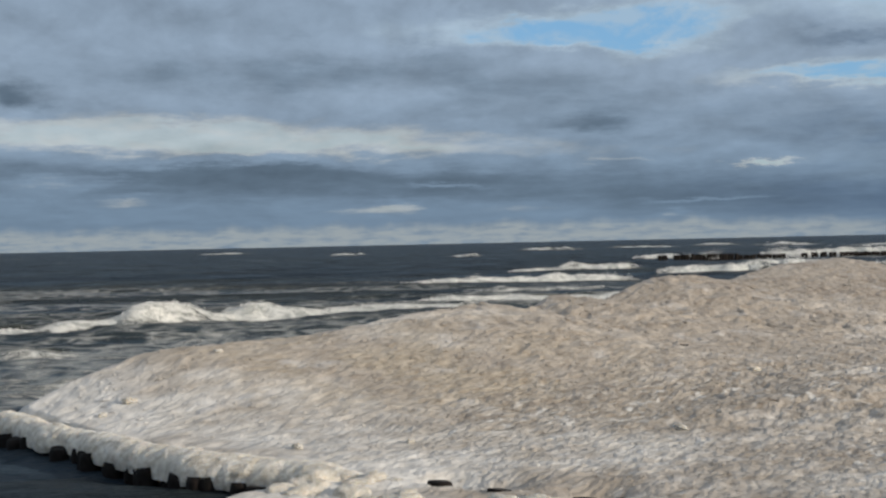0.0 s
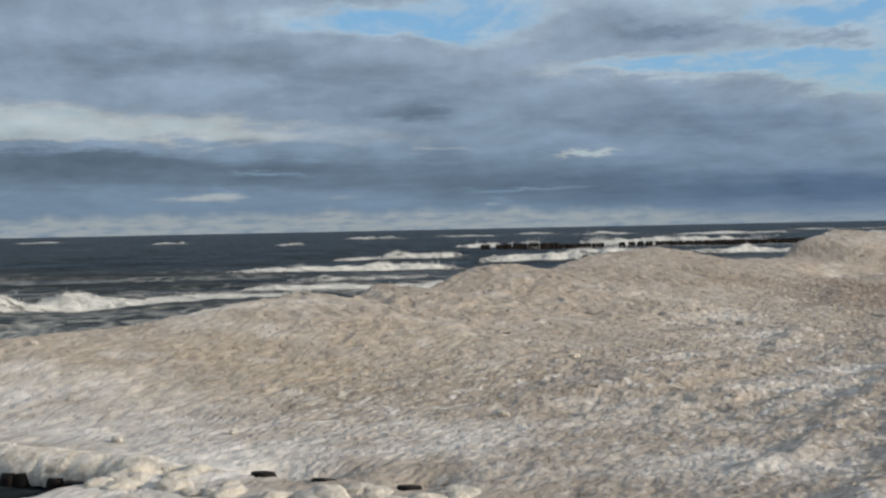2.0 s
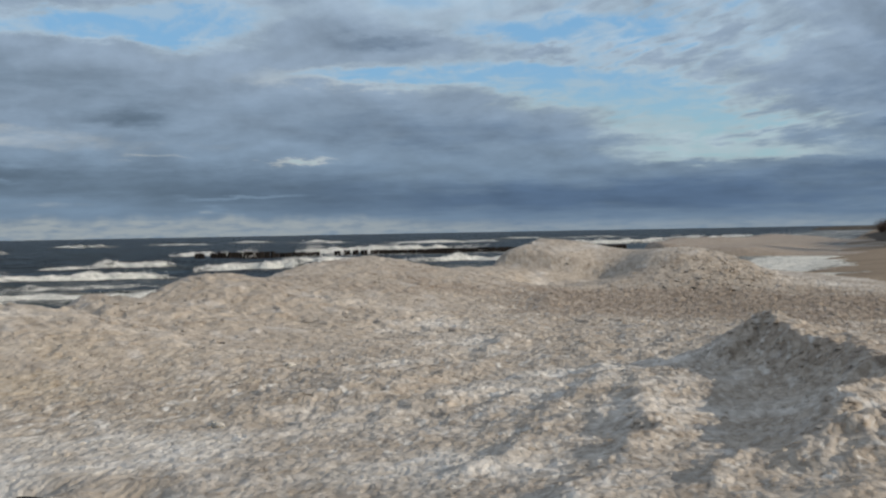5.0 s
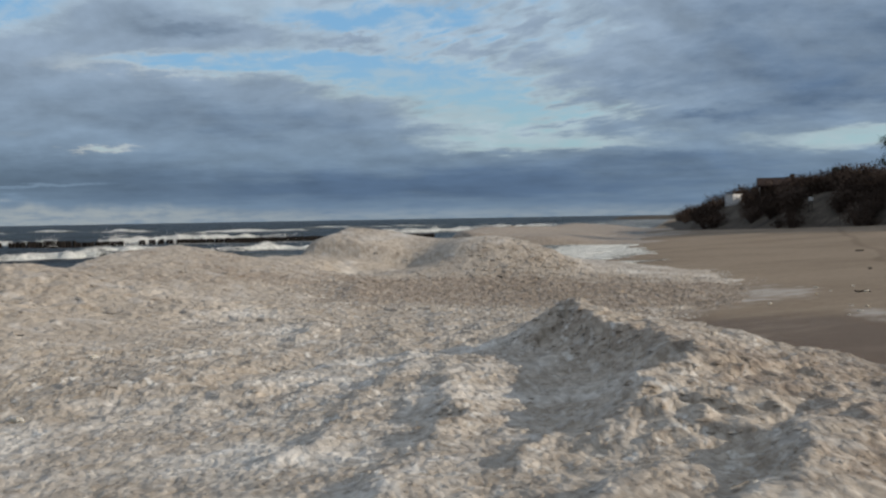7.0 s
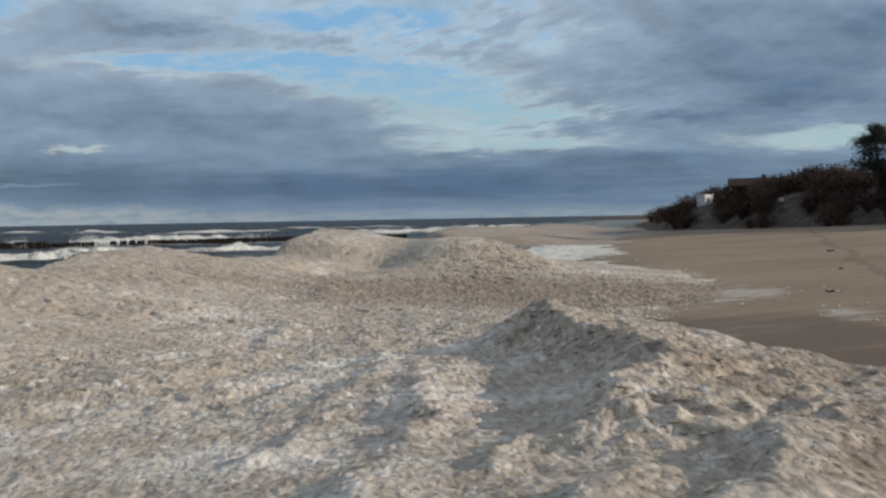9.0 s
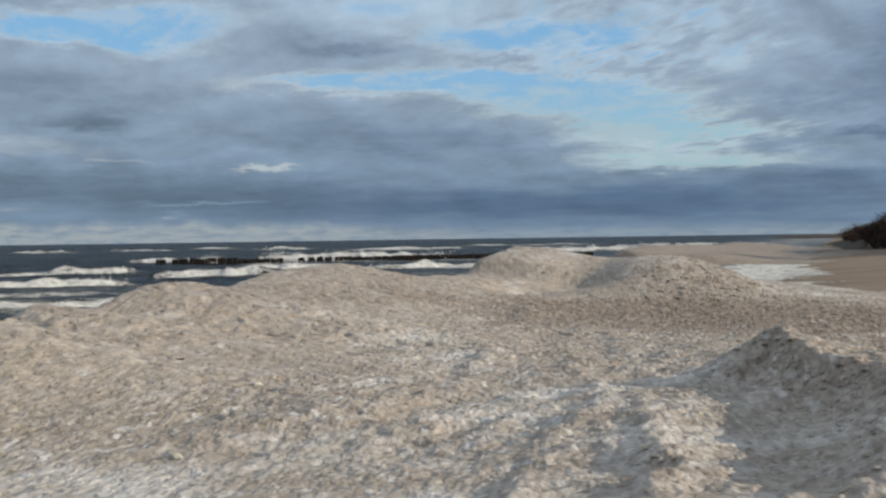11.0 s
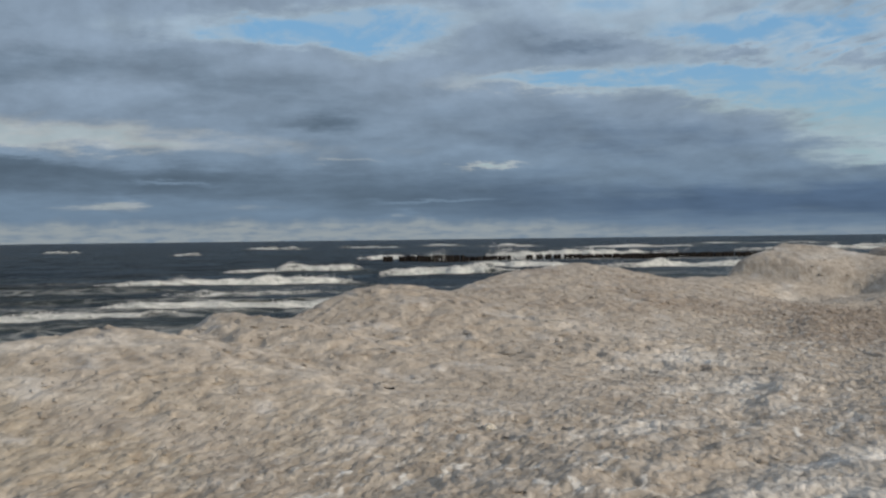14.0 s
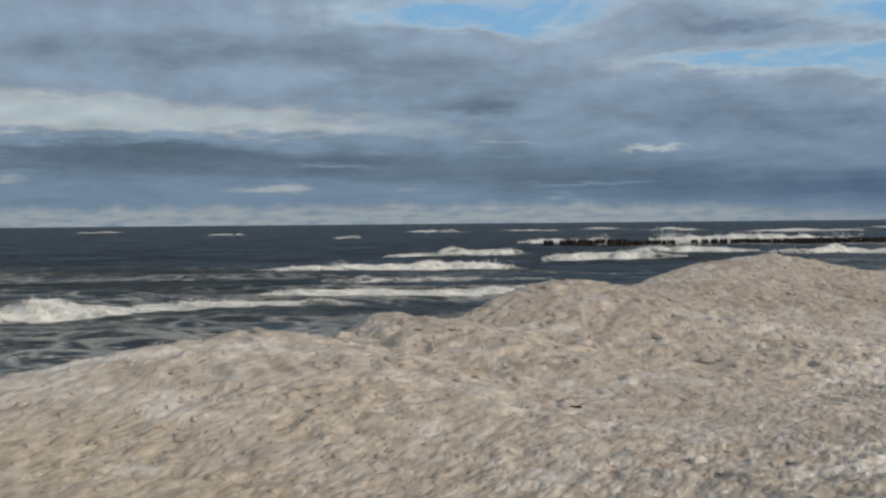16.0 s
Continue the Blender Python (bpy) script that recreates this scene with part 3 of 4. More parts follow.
def ice_dirt(x, y):
    """How sandy the ice is: clean towards the tip and by the posts, brown on the flanks and on the far hump."""
    u, v = shore_axes(x, y)
    d = 0.72 - 0.45 * np.exp(-((u - 11.0) / 3.2) ** 2) * ramp(-v, 5, 9) - 0.14 * ramp(x, 4, 9) * ramp(22 - y, 0, 6)
    d = d + 0.2 * np.exp(-((x - 1.0) / 3) ** 2 - ((y - 18) / 2.5) ** 2)
    d = d - 0.12 * np.exp(-((x - 23) / 4) ** 2 - ((y - 36) / 3) ** 2) + 0.3 * np.exp(-((x - 17) / 4) ** 2 - ((y - 41) / 3) ** 2)
    d = d - 0.08 * np.exp(-((x - 9.0) / 2.5) ** 2 - ((y - 14.5) / 3) ** 2)
    d = d + 0.62 * ramp(v + 0.35 * np.clip(u - 12, 0, 9), 0.3, 1.6) * ramp(24 - u, 0, 5)
    d = d + 1.35 * np.exp(-((x - 17.0) / 5.5) ** 2 - ((y - 29.8) / 4.6) ** 2) + 0.12 * np.exp(-((x - 7.8) / 1.4) ** 2 - ((y - 13.8) / 1.6) ** 2) + 1.0 * np.exp(-((x - 24) / 5) ** 2 - ((y - 28) / 4) ** 2) + 0.25 * ramp(v, -1.8, 0.2) * ramp(20 - u, 0, 5)
    d = d + 0.4 * np.exp(-((v - bank_edge(u)) / 3.2) ** 2) * ramp(u, 18, 23) * ramp(37 - u, 0, 4)
    return d + 1.0 * ramp(np.hypot(x, y), 85, 100)


def attribute(ob, name, values):
    ob.data.attributes.new(name, "FLOAT", "POINT").data.foreach_set("value", np.asarray(values, np.float32).ravel())


def ice_ochre(x, y):
    return 0.7 * np.exp(-((x - 0.6) / 3.2) ** 2 - ((y - 18.6) / 2.6) ** 2) + 0.3 * np.exp(-((x + 2.0) / 2.0) ** 2 - ((y - 19.5) / 1.5) ** 2)


attribute(ice, "dirt", ice_dirt(IX, IY))
attribute(ice, "ochre", ice_ochre(IX, IY))


def ice_crisp(x, y):
    """The broken ice by the beach shows its flecks more sharply."""
    u, v = shore_axes(x, y)
    return 0.6 * np.maximum(ramp(v, -5.5, -2.5) * ramp(24 - u, 0, 6), np.exp(-((x - 21) / 6) ** 2 - ((y - 29) / 8) ** 2))


attribute(ice, "crisp", ice_crisp(IX, IY))


def ice_fleck(x, y):
    """Clean flecks lie on the trodden flat; the crest and the far humps are smoother."""
    u, v = shore_axes(x, y)
    near_flat = ramp(v - bank_edge(u), 3.0, 6.5) * (0.35 + 0.65 * ramp(40 - u, 0, 8)) * ramp(u + 0.3 * v, 6.5, 10.5)
    near_flat = near_flat + 0.6 * np.exp(-((x - 2.6) / 2.4) ** 2 - ((y - 18.0) / 2.4) ** 2)
    return near_flat - 0.5 * ramp(u, 35, 40) * ramp(-4 - v, 0, 2.5)


attribute(ice, "fleck", ice_fleck(IX, IY))


def ice_curds(count, seed):
    """Flat frozen curds bedded in the bank, joined into one mesh; fewer on the smooth tip."""
    rng = np.random.default_rng(seed)
    d = 9.0 * (56 / 9.0) ** rng.random(count)
    az = np.radians(rng.uniform(-19, 49, count))
    x, y = d * np.sin(az), d * np.cos(az)
    more = count // 3
    x[:more], y[:more] = rng.normal(20.5, 4.5, more), rng.normal(29.0, 5.5, more)
    d = np.hypot(x, y)
    u, v = shore_axes(x, y)
    over = ice_height(x, y) - np.maximum(sand_height(x, y), 0.05)
    keep = (rng.random(count) > 0.97 * ramp(u, 35, 39) * ramp(-4 - v, 0, 2.5)) & (v > bank_edge(u)) & ((u > 10.9) | (v > -8.2)) & (over > -0.10) & (rng.random(count) < 0.55 + 0.45 * ramp(u, 13, 18)) & (rng.random(count) < 0.3 + 0.7 * ramp(over, -0.1, 0.06))
    x, y, d, over = x[keep], y[keep], d[keep], over[keep]
    k = len(x)
    size = (rng.gamma(3.0, 0.0075, k) + 0.014) * (0.75 + d / 55) * (1 + 0.7 * np.exp(-((x - 21) / 6) ** 2 - ((y - 29) / 8) ** 2))
    z = np.maximum(ice_surface(x, y), sand_height(x, y) + 0.01)
    turn, long = rng.uniform(0, 6.28, k), rng.uniform(0.8, 1.9, k)
    shape = np.array([(1, 0, 0), (0.4, 0.8, 0), (-0.5, 0.75, 0), (-1, 0, 0), (-0.4, -0.8, 0), (0.5, -0.75, 0), (0.1, 0.05, 0.5)])
    v3 = shape[None] * (1 + 0.25 * rng.standard_normal((k, 7, 3)))
    v3[:, :, 2] += -0.29 + v3[:, :, 0] * rng.normal(0, 0.05, k)[:, None] + v3[:, :, 1] * rng.normal(0, 0.05, k)[:, None]
    vx = v3[:, :, 0] * long[:, None]
    px = x[:, None] + size[:, None] * (vx * np.cos(turn)[:, None] - v3[:, :, 1] * np.sin(turn)[:, None])
    py = y[:, None] + size[:, None] * (vx * np.sin(turn)[:, None] + v3[:, :, 1] * np.cos(turn)[:, None])
    co = np.stack([px, py, z[:, None] + size[:, None] * v3[:, :, 2]], -1).reshape(-1, 3)
    tri = np.array([(a, (a + 1) % 6, 6) for a in range(6)])
    faces = (np.arange(k)[:, None, None] * 7 + tri[None]).reshape(-1, 3).astype(np.int32)
    me = bpy.data.meshes.new("ice_curds")
    me.vertices.add(len(co))
    me.vertices.foreach_set("co", co.astype(np.float32).ravel())
    me.loops.add(faces.size)
    me.loops.foreach_set("vertex_index", faces.ravel())
    me.polygons.add(len(faces))
    me.polygons.foreach_set("loop_start", np.arange(0, faces.size, 3, dtype=np.int32))
    me.polygons.foreach_set("use_smooth", np.ones(len(faces), bool))
    me.update(calc_edges=True)
    me.materials.append(CURDS)
    ob = new("ice_curds", me)
    attribute(ob, "dirt", np.repeat(ice_dirt(x, y) + 0.25 * ramp(-over, -0.05, 0.05), 7))
    attribute(ob, "ochre", np.repeat(ice_ochre(x, y), 7))
    attribute(ob, "crisp", np.repeat(ice_crisp(x, y), 7))
    attribute(ob, "fleck", np.repeat(ice_fleck(x, y), 7))
    return tagged(ob, "flat curds of frozen slush bedded in the ice bank", "ice curds", kind="stuff")


ice_curds(95000, 5)


def ice_crust():
    """A drooping roll of frozen spray over the heads of the posts."""
    vs = np.arange(-15.6, -8.0, 0.025)
    turns = np.radians(np.linspace(40, 200, 40))
    V, A = np.meshgrid(vs, turns, indexing="ij")
    wave = layered(V, A * 0.35, 0.9, 150, 3)
    VW = V + 0.09 * grain(V, A * 0.2, 0.13, 152)
    knob = 0.5 - np.abs(grain(VW, A * 0.2, 0.19, 155)) + 0.7 * (0.5 - np.abs(grain(VW * 0.9 + 0.05 * A, A * 0.2, 0.09, 158)))
    swell = 0.235 + 0.04 * ramp(V, -13, -9) + 0.07 * wave + 0.022 * knob
    swell = swell * np.sqrt(np.clip((V + 15.6) / 0.3, 0.02, 1) * np.clip((-8.0 - V) / 0.8, 0.02, 1))
    droop = ramp(A, 3.0, 4.3) * np.maximum(grain(V, V * 0, 0.2, 160) + 0.5 * grain(V, V * 0, 0.5, 161), 0) * 0.10
    U = 10.42 + row_shift(V) + 0.06 * grain(V, V * 0, 0.8, 5) + swell * np.cos(A) * 1.1
    Z = 0.30 + 0.03 * layered(V, V * 0, 1.3, 165, 2) + swell * np.sin(A) * 0.85 - droop
    X, Y = 0.596 * U + 0.803 * V, 0.803 * U - 0.596 * V
    rows, cols = V.shape
    faces = [(r * cols + c, r * cols + c + 1, (r + 1) * cols + c + 1, (r + 1) * cols + c) for r in range(rows - 1) for c in range(cols - 1)]
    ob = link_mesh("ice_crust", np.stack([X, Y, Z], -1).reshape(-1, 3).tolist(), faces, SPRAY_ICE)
    return tagged(ob, "cream-white crust of frozen spray drooping over the timber posts", "ice crust", kind="stuff")


def ice_lump_mesh(seed):
    bm = bmesh.new()
    bmesh.ops.create_icosphere(bm, subdivisions=4, radius=1.0)
    for w in bm.verts:
        d = w.co.copy()
        w.co = Vector((d.x, d.y * 0.85, d.z * 0.7)) * (1 + 0.28 * noise.noise(d * 1.4 + Vector((seed, 0, 0))) + 0.12 * noise.noise(d * 3.5 + Vector((0, seed, 0))) + 0.05 * noise.noise(d * 9))
    for f in bm.faces:
        f.smooth = True
    me = bpy.data.meshes.new("ice_lump")
    bm.to_mesh(me)
    bm.free()
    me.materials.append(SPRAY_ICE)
    return me


def from_shore(u, v):
    return 0.596 * u + 0.803 * v, 0.803 * u - 0.596 * v


def sand_surface(x, y):
    return sand_height(x, y) + 0.03 * layered(x, y, 4.0, 11) + 0.02 * layered(x, y, 1.0, 15)


sand, _sx, _sy, _sz = grid_sheet("beach", lines((-200, -20, 30, 4), (-20, 60, 0.5, 0.5), (60, 200, 1, 6), (200, 900, 10, 60)), lines((-300, -10, 40, 4), (-10, 80, 0.5, 0.6), (80, 250, 1, 6), (250, 1100, 10, 60)), sand_surface, SAND)
SX, SY = _sx, _sy
su, sv = shore_axes(SX, SY)
attribute(sand, "wet", 0.95 * ramp(5.2 - sv + 0.25 * (24 - su), 0, 1.5) * ramp(31 - su, 0, 4) + 0.5 * ramp(-2 - sv, 0, 4))
over = ice_height(SX, SY) - sand_height(SX, SY)
near_ice = np.exp(-(np.minimum(over + 0.05, 0) / 0.22) ** 2) * ramp(su, 24, 32) * ramp(90 - su, 0, 30)
attribute(sand, "frost", 0.85 * (np.exp(-((su - 37) / 4) ** 2 - ((sv - 2.6) / 1.4) ** 2) + np.exp(-((su - 28.2) / 2.2) ** 2 - ((sv - 3.9) / 0.8) ** 2) + np.exp(-((su - 24.3) / 1.8) ** 2 - ((sv - 4.4) / 0.6) ** 2) + 0.8 * np.exp(-((su - 33) / 3) ** 2 - ((sv - 0.2) / 1.6) ** 2)) + 0.08 * near_ice)
tagged(sand, "damp brown sandy beach with frost patches", "beach", kind="structure")

# breakers: middle azimuth, distance, half-length in degrees, height, foam, slope of the line
INSHORE = [(-9, 46, 11.5, 0.22, 0.9, 0.45), (-11.4, 44.8, 1.7, 0.52, 1.0, 0.45), (-8.2, 46.5, 1.2, 0.25, 1.0, 0.45), (5, 70, 4, 0.25, 0.7, 0.1), (4.0, 56, 5.5, 0.24, 0.9, 0.3), (4.2, 84, 3.4, 0.5, 1.0, 0.3), (5.4, 114, 2.6, 0.5, 1.0, 0.25), (0.5, 80, 2.2, 0.25, 0.8, 0.3), (-16.5, 33, 1.5, 0.16, 0.72, 0.2)]
OUTER = [(11.5, 100, 2.6, 0.5, 1.0, 0.3), (14.5, 127, 2.4, 0.36, 1.0, 0.2), (16.5, 185, 3.4, 0.75, 1.0, 0.2), (9.5, 178, 1.6, 0.7, 1.0, 0.1), (21.5, 118, 4, 0.5, 1.0, 0.5), (28, 115, 5, 0.5, 1.0, 0.6), (26.5, 235, 3.5, 0.8, 1.0, 0.5), (30.5, 290, 3.0, 1.0, 1.0, 0.5)]
BREAKERS = INSHORE + OUTER
FAR_CAPS = [(-4, 330, 0.8, 0.6, 1.0, 0), (4.5, 390, 1.3, 0.8, 1.0, 0), (8.2, 420, 1.5, 0.8, 1.0, 0), (11.2, 440, 1.0, 0.8, 1.0, 0), (14, 400, 1.4, 0.8, 1.0, 0), (19, 330, 2.5, 0.7, 1.0, 0.3), (-9, 520, 1.0, 0.7, 1.0, 0), (24, 420, 3, 0.7, 1.0, 0.3), (1, 250, 0.7, 0.5, 0.9, 0)]


def breaker_line(az, ba, bd, slope):
    return bd + slope * (az - ba) * bd / 57 + bd * 0.02 * layered(az, az * 0, 3.0, int(bd)) + bd * 0.007 * layered(az, az * 0, 0.6, int(bd) + 5)


def sea_shape(x, y):
    d, az = np.hypot(x, y), np.degrees(np.arctan2(x, y))
    # crests of the swell, long across the wind and short along it
    wx, wy = 0.45 * x - 0.12 * y, y + 0.15 * x
    z = 0.30 * (0.45 - np.abs(layered(wx, wy, 3.4, 50))) + 0.22 * (0.4 - np.abs(layered(wx * 1.6, wy, 1.5, 55))) * ramp(90 - d, 0, 50) + 0.6 * (0.4 - np.abs(layered(wx, wy, 13.0, 60))) * ramp(d, 22, 60) * (1 - 0.6 * ramp(d, 90, 140))
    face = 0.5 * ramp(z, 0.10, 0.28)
    foam = (0.36 + 0.16 * ramp(d, 44, 52)) * ramp(layered(x * 0.4 + 0.2 * y, y - 0.1 * x, 9.0, 70), -0.35, 0.35) * ramp(130 - d, 0, 85) + 0.5 * ramp(layered(wx * 0.6, wy, 9.0, 75), 0.52, 0.7) * ramp(d, 120, 200)
    for ba, bd, half, high, white, slope in BREAKERS + FAR_CAPS:
        line = breaker_line(az, ba, bd, slope)
        off = d - line
        ends = np.exp(-((az - ba) / half) ** 4)
        crest = ends * np.clip(0.85 + 0.55 * layered(az, az * 0, 90.0 / bd, int(bd) + 9), 0.2, 1.4)
        body = np.where(off < 0, np.exp(-(off / (0.35 + bd * 0.0025)) ** 4), np.exp(-(off / (1.4 + bd * 0.008)) ** 2))
        z = z + high * crest * body * (0.95 + 0.5 * layered(x, y * 0.5, 0.5 + bd * 0.006, 80))
        front = np.where(off < 0, np.exp(-(off / (0.6 + bd * 0.007)) ** 4), np.exp(-(off / (0.5 + bd * 0.006)) ** 2))
        foam = np.maximum(foam, white * np.minimum(crest * 1.3, 1.0) * front * (1.0 + 0.55 * layered(x, y, 1.6 + bd * 0.01, 85)))
        foam = np.maximum(foam, 0.44 * white * ends * np.exp(-((off - bd * 0.05) / (bd * 0.09)) ** 2) * (0.8 + 0.6 * layered(x * 0.5, y, 3.0, 88)))
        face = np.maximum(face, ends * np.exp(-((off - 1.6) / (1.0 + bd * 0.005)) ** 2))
    foam, z = np.where(d < 9, 0.0, foam), np.where(d < 9, -0.2, z)
    u, v = shore_axes(x, y)
    wash = v - bank_edge(u)
    foam = foam + 0.3 * np.exp(-(wash / 16) ** 2) * ramp(u, 8, 16)
    foam = np.maximum(foam, (0.62 + 0.4 * layered(x, y, 2.5, 93)) * np.exp(-((wash + 1.4) / 1.6) ** 2) * ramp(u, 12, 16))
    far = ramp(u, 62, 66) * ramp(v, -24, -15)
    foam = np.maximum(foam, far * (0.78 - 0.4 * ramp(u, 115, 140) + 0.55 * layered(u * 0.25, v, 3.5, 96)))
    foam = np.maximum(foam, (0.5 + 0.5 * layered(x, y, 3.0, 98)) * np.exp(-((y - 153.5) / 5) ** 2) * ramp(x, 22, 32))
    return z, foam, face


sea_data = []


def sea_surface(x, y):
    sea_data.extend(sea_shape(x, y))
    return sea_data[0]


sea, SEA_X, SEA_Y, _sea_z = grid_sheet("sea", lines((-4000, -300, 900, 20), (-300, -40, 12, 1.0), (-40, 70, 0.26, 0.4), (70, 400, 1, 12), (400, 3500, 25, 900)),
                     lines((-900, -60, 150, 20), (-60, 8, 6, 0.5), (8, 60, 0.16, 0.2), (60, 180, 0.22, 0.6), (180, 700, 0.8, 10), (700, 4800, 20, 900)), sea_surface, SEA)
attribute(sea, "foam", sea_data[1])
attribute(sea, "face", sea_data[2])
# where the painted sky reflection and paler shallows lie, fading out to sea
sea_u, sea_v = shore_axes(SEA_X, SEA_Y)
attribute(sea, "shoal_sheen", np.exp(-((sea_v - bank_edge(sea_u)) / 22) ** 2) * ramp(sea_u, 12, 18))
tagged(sea, "rough dark grey sea with white breaking waves", "sea", kind="structure")

# splashes where the waves strike the far posts: x, y, height, half-width
SPLASHES = [(30.5, 157.6, 1.0, 1.2), (38.2, 157.8, 1.5, 1.3), (41.0, 157.6, 0.9, 1.8), (45.5, 158.0, 1.1, 1.4), (58.0, 158.0, 1.0, 1.8)]


def sea_spray(seed):
    """Flung droplets and tufts of foam along the breaking crests and at the far posts, in one mesh."""
    rng = np.random.default_rng(seed)
    xs, ys, zs, ss = [], [], [], []
    for ba, bd, half, high, white, slope in BREAKERS:
        k = int(min(half * 2 * 500, 9000) * white ** 3)
        az = rng.uniform(ba - half * 1.05, ba + half * 1.05, k)
        size = (0.005 + 0.011 * rng.random(k) ** 2) * (0.5 + bd / 70)
        d = breaker_line(az, ba, bd, slope) + rng.normal(0, 0.25 + bd * 0.002, k)
        x, y = d * np.sin(np.radians(az)), d * np.cos(np.radians(az))
        z = sea_shape(x, y)[0] + high * (rng.exponential(0.16, k) * np.maximum(0.4 + 1.2 * layered(az, az * 0, 60.0 / bd, int(bd) + 31), 0.05)) - 0.02
        for to, a in zip((xs, ys, zs, ss), (x, y, z, size)):
            to.append(a)
    for px, py, high, wide in SPLASHES:
        k = 2200
        up = rng.exponential(0.33, k)
        xs.append(px + wide * (rng.choice((-0.5, 0.0, 0.6), k) * 0.7 + rng.normal(0, 1, k) * (0.12 + 0.35 * up)))
        ys.append(py + rng.normal(0, 0.7, k))
        zs.append(0.1 + high * np.minimum(up, 1.3) * rng.uniform(0.3, 1.0, k))
        ss.append(0.02 + 0.04 * rng.random(k) ** 2)
    x, y, z, s = (np.concatenate(a) for a in (xs, ys, zs, ss))
    shape = np.array([(1, 0, 0), (-0.5, 0.87, 0), (-0.5, -0.87, 0), (0, 0, 1.2), (0, 0, -1.2)])
    v3 = shape[None] * (1 + 0.3 * rng.standard_normal((len(x), 5, 3))) * s[:, None, None]
    co = np.stack([x, y, z], -1)[:, None] + v3
    tri = np.array([(0, 1, 3), (1, 2, 3), (2, 0, 3), (1, 0, 4), (2, 1, 4), (0, 2, 4)])
    faces = (np.arange(len(x))[:, None, None] * 5 + tri[None]).reshape(-1, 3)
    ob = link_mesh("sea_spray", co.reshape(-1, 3).tolist(), faces.tolist(), SPRAY)
    return tagged(ob, "white spray flung up from the breaking waves", "spray", kind="stuff")


sea_spray(12)

# ---- groynes of timber posts ----


def post_mesh(name, radius, high, seed):
    rnd = random.Random(seed)
    bm = bmesh.new()
    rings = []
    levels = (0, 0.5, 0.9, 0.97, 1.0)
    tilt = (rnd.uniform(-0.1, 0.1), rnd.uniform(-0.1, 0.1))
    for lv in levels:
        r = radius * (1.0 if lv < 0.9 else 0.93 if lv < 1 else 0.78)
        rings.append([bm.verts.new((r * (1 + 0.08 * math.sin(3 * k + seed)) * math.cos(k * math.tau / 12), r * (1 + 0.08 * math.cos(2 * k + seed)) * math.sin(k * math.tau / 12),
                                    high * lv + (tilt[0] * math.cos(k * math.tau / 12) + tilt[1] * math.sin(k * math.tau / 12)) * radius * (lv > 0.9))) for k in range(12)])
    for lo, hi in zip(rings, rings[1:]):
        for k in range(12):
            bm.faces.new((lo[k], lo[(k + 1) % 12], hi[(k + 1) % 12], hi[k]))
    for f in bm.faces:
        f.smooth = True
    bm.faces.new(rings[-1])
    me = bpy.data.meshes.new(name)
    bm.to_mesh(me)
    bm.free()
    me.materials.append(WOOD)
    return me


def groyne(label, places, radius, tops):
    top = new("groyne")
    tagged(top, label, "groyne", group="timber groynes")
    rnd = random.Random(4)
    meshes = [post_mesh("post", radius, 2.0, s) for s in range(5)]
    for (x, y), z in zip(places, tops):
        ob = new("post", rnd.choice(meshes))
        ob.parent = top
        ob.location = (x, y, z - 2.0)
        ob.rotation_euler = (rnd.uniform(-0.04, 0.04), rnd.uniform(-0.04, 0.04), rnd.uniform(0, 6))
    return top


ice_crust()
lumps = [ice_lump_mesh(s) for s in range(4)]
HEADS = ((0.0, 12.4), (0.4, 11.9), (1.18, 11.5))      # posts that stick out of the ice
rnd = random.Random(6)
for k in range(90):
    u, v = 10.25 - 1.0 * rnd.random() ** 1.5, -9.9 + 4.6 * rnd.random() ** 1.2
    x, y = from_shore(u + float(row_shift(v)) + 0.2, v)
    size = rnd.uniform(0.07, 0.21) if k else 0.28
    if min(math.hypot(x - hx, y - hy + 0.15) for hx, hy in HEADS) < 0.22 + size:
        continue
    ob = new("ice_lump", lumps[k % 4])
    ob.location, ob.scale = (x, y, max(float(ice_height(np.array(x), np.array(y))), 0.1) - size * 0.12), (size * 1.25, size, size * rnd.uniform(0.6, 0.85))
    ob.rotation_euler = (0, 0, rnd.uniform(0, 6.3))
    tagged(ob, "rounded cream-white lump of ice by the timber posts", "ice lump", group="lumps of ice by the posts")
for k, (x, y, size) in enumerate(((-4.05, 17.6, 0.075), (-4.3, 17.25, 0.05), (-1.6, 14.7, 0.06), (-3.2, 19.4, 0.045), (-0.4, 14.9, 0.05), (2.6, 15.4, 0.07), (4.4, 19.6, 0.06))):
    ob = new("ice_lump", lumps[(k + 1) % 4])
    ob.location, ob.scale = (x, y, float(ice_surface(np.array(x), np.array(y))) + size * 0.3), (size * 1.4, size, size * 0.9)
    ob.rotation_euler = (0, 0, k * 1.1)
    tagged(ob, "loose white chunk of ice lying on the bank", "ice lump", group="loose chunks on the bank")
rnd = random.Random(31)
for k in range(16):
    u, v = rnd.uniform(26, 40), rnd.gauss(3.4, 0.9)
    x, y = from_shore(u, v)
    if float(ice_height(np.array(x), np.array(y))) > float(sand_height(np.array(x), np.array(y))) - 0.05:
        continue
    size = rnd.uniform(0.025, 0.06)
    ob = new("ice_lump", lumps[k % 4])
    ob.location, ob.scale = (x, y, float(sand_surface(np.array(x), np.array(y))) + size * 0.25), (size * 1.4, size, size * 0.7)
    ob.rotation_euler = (0, 0, rnd.uniform(0, 6.3))
    tagged(ob, "small dirty white chunk of ice stranded on the sand", "ice lump", group="chunks stranded on the sand")
rnd = random.Random(2)
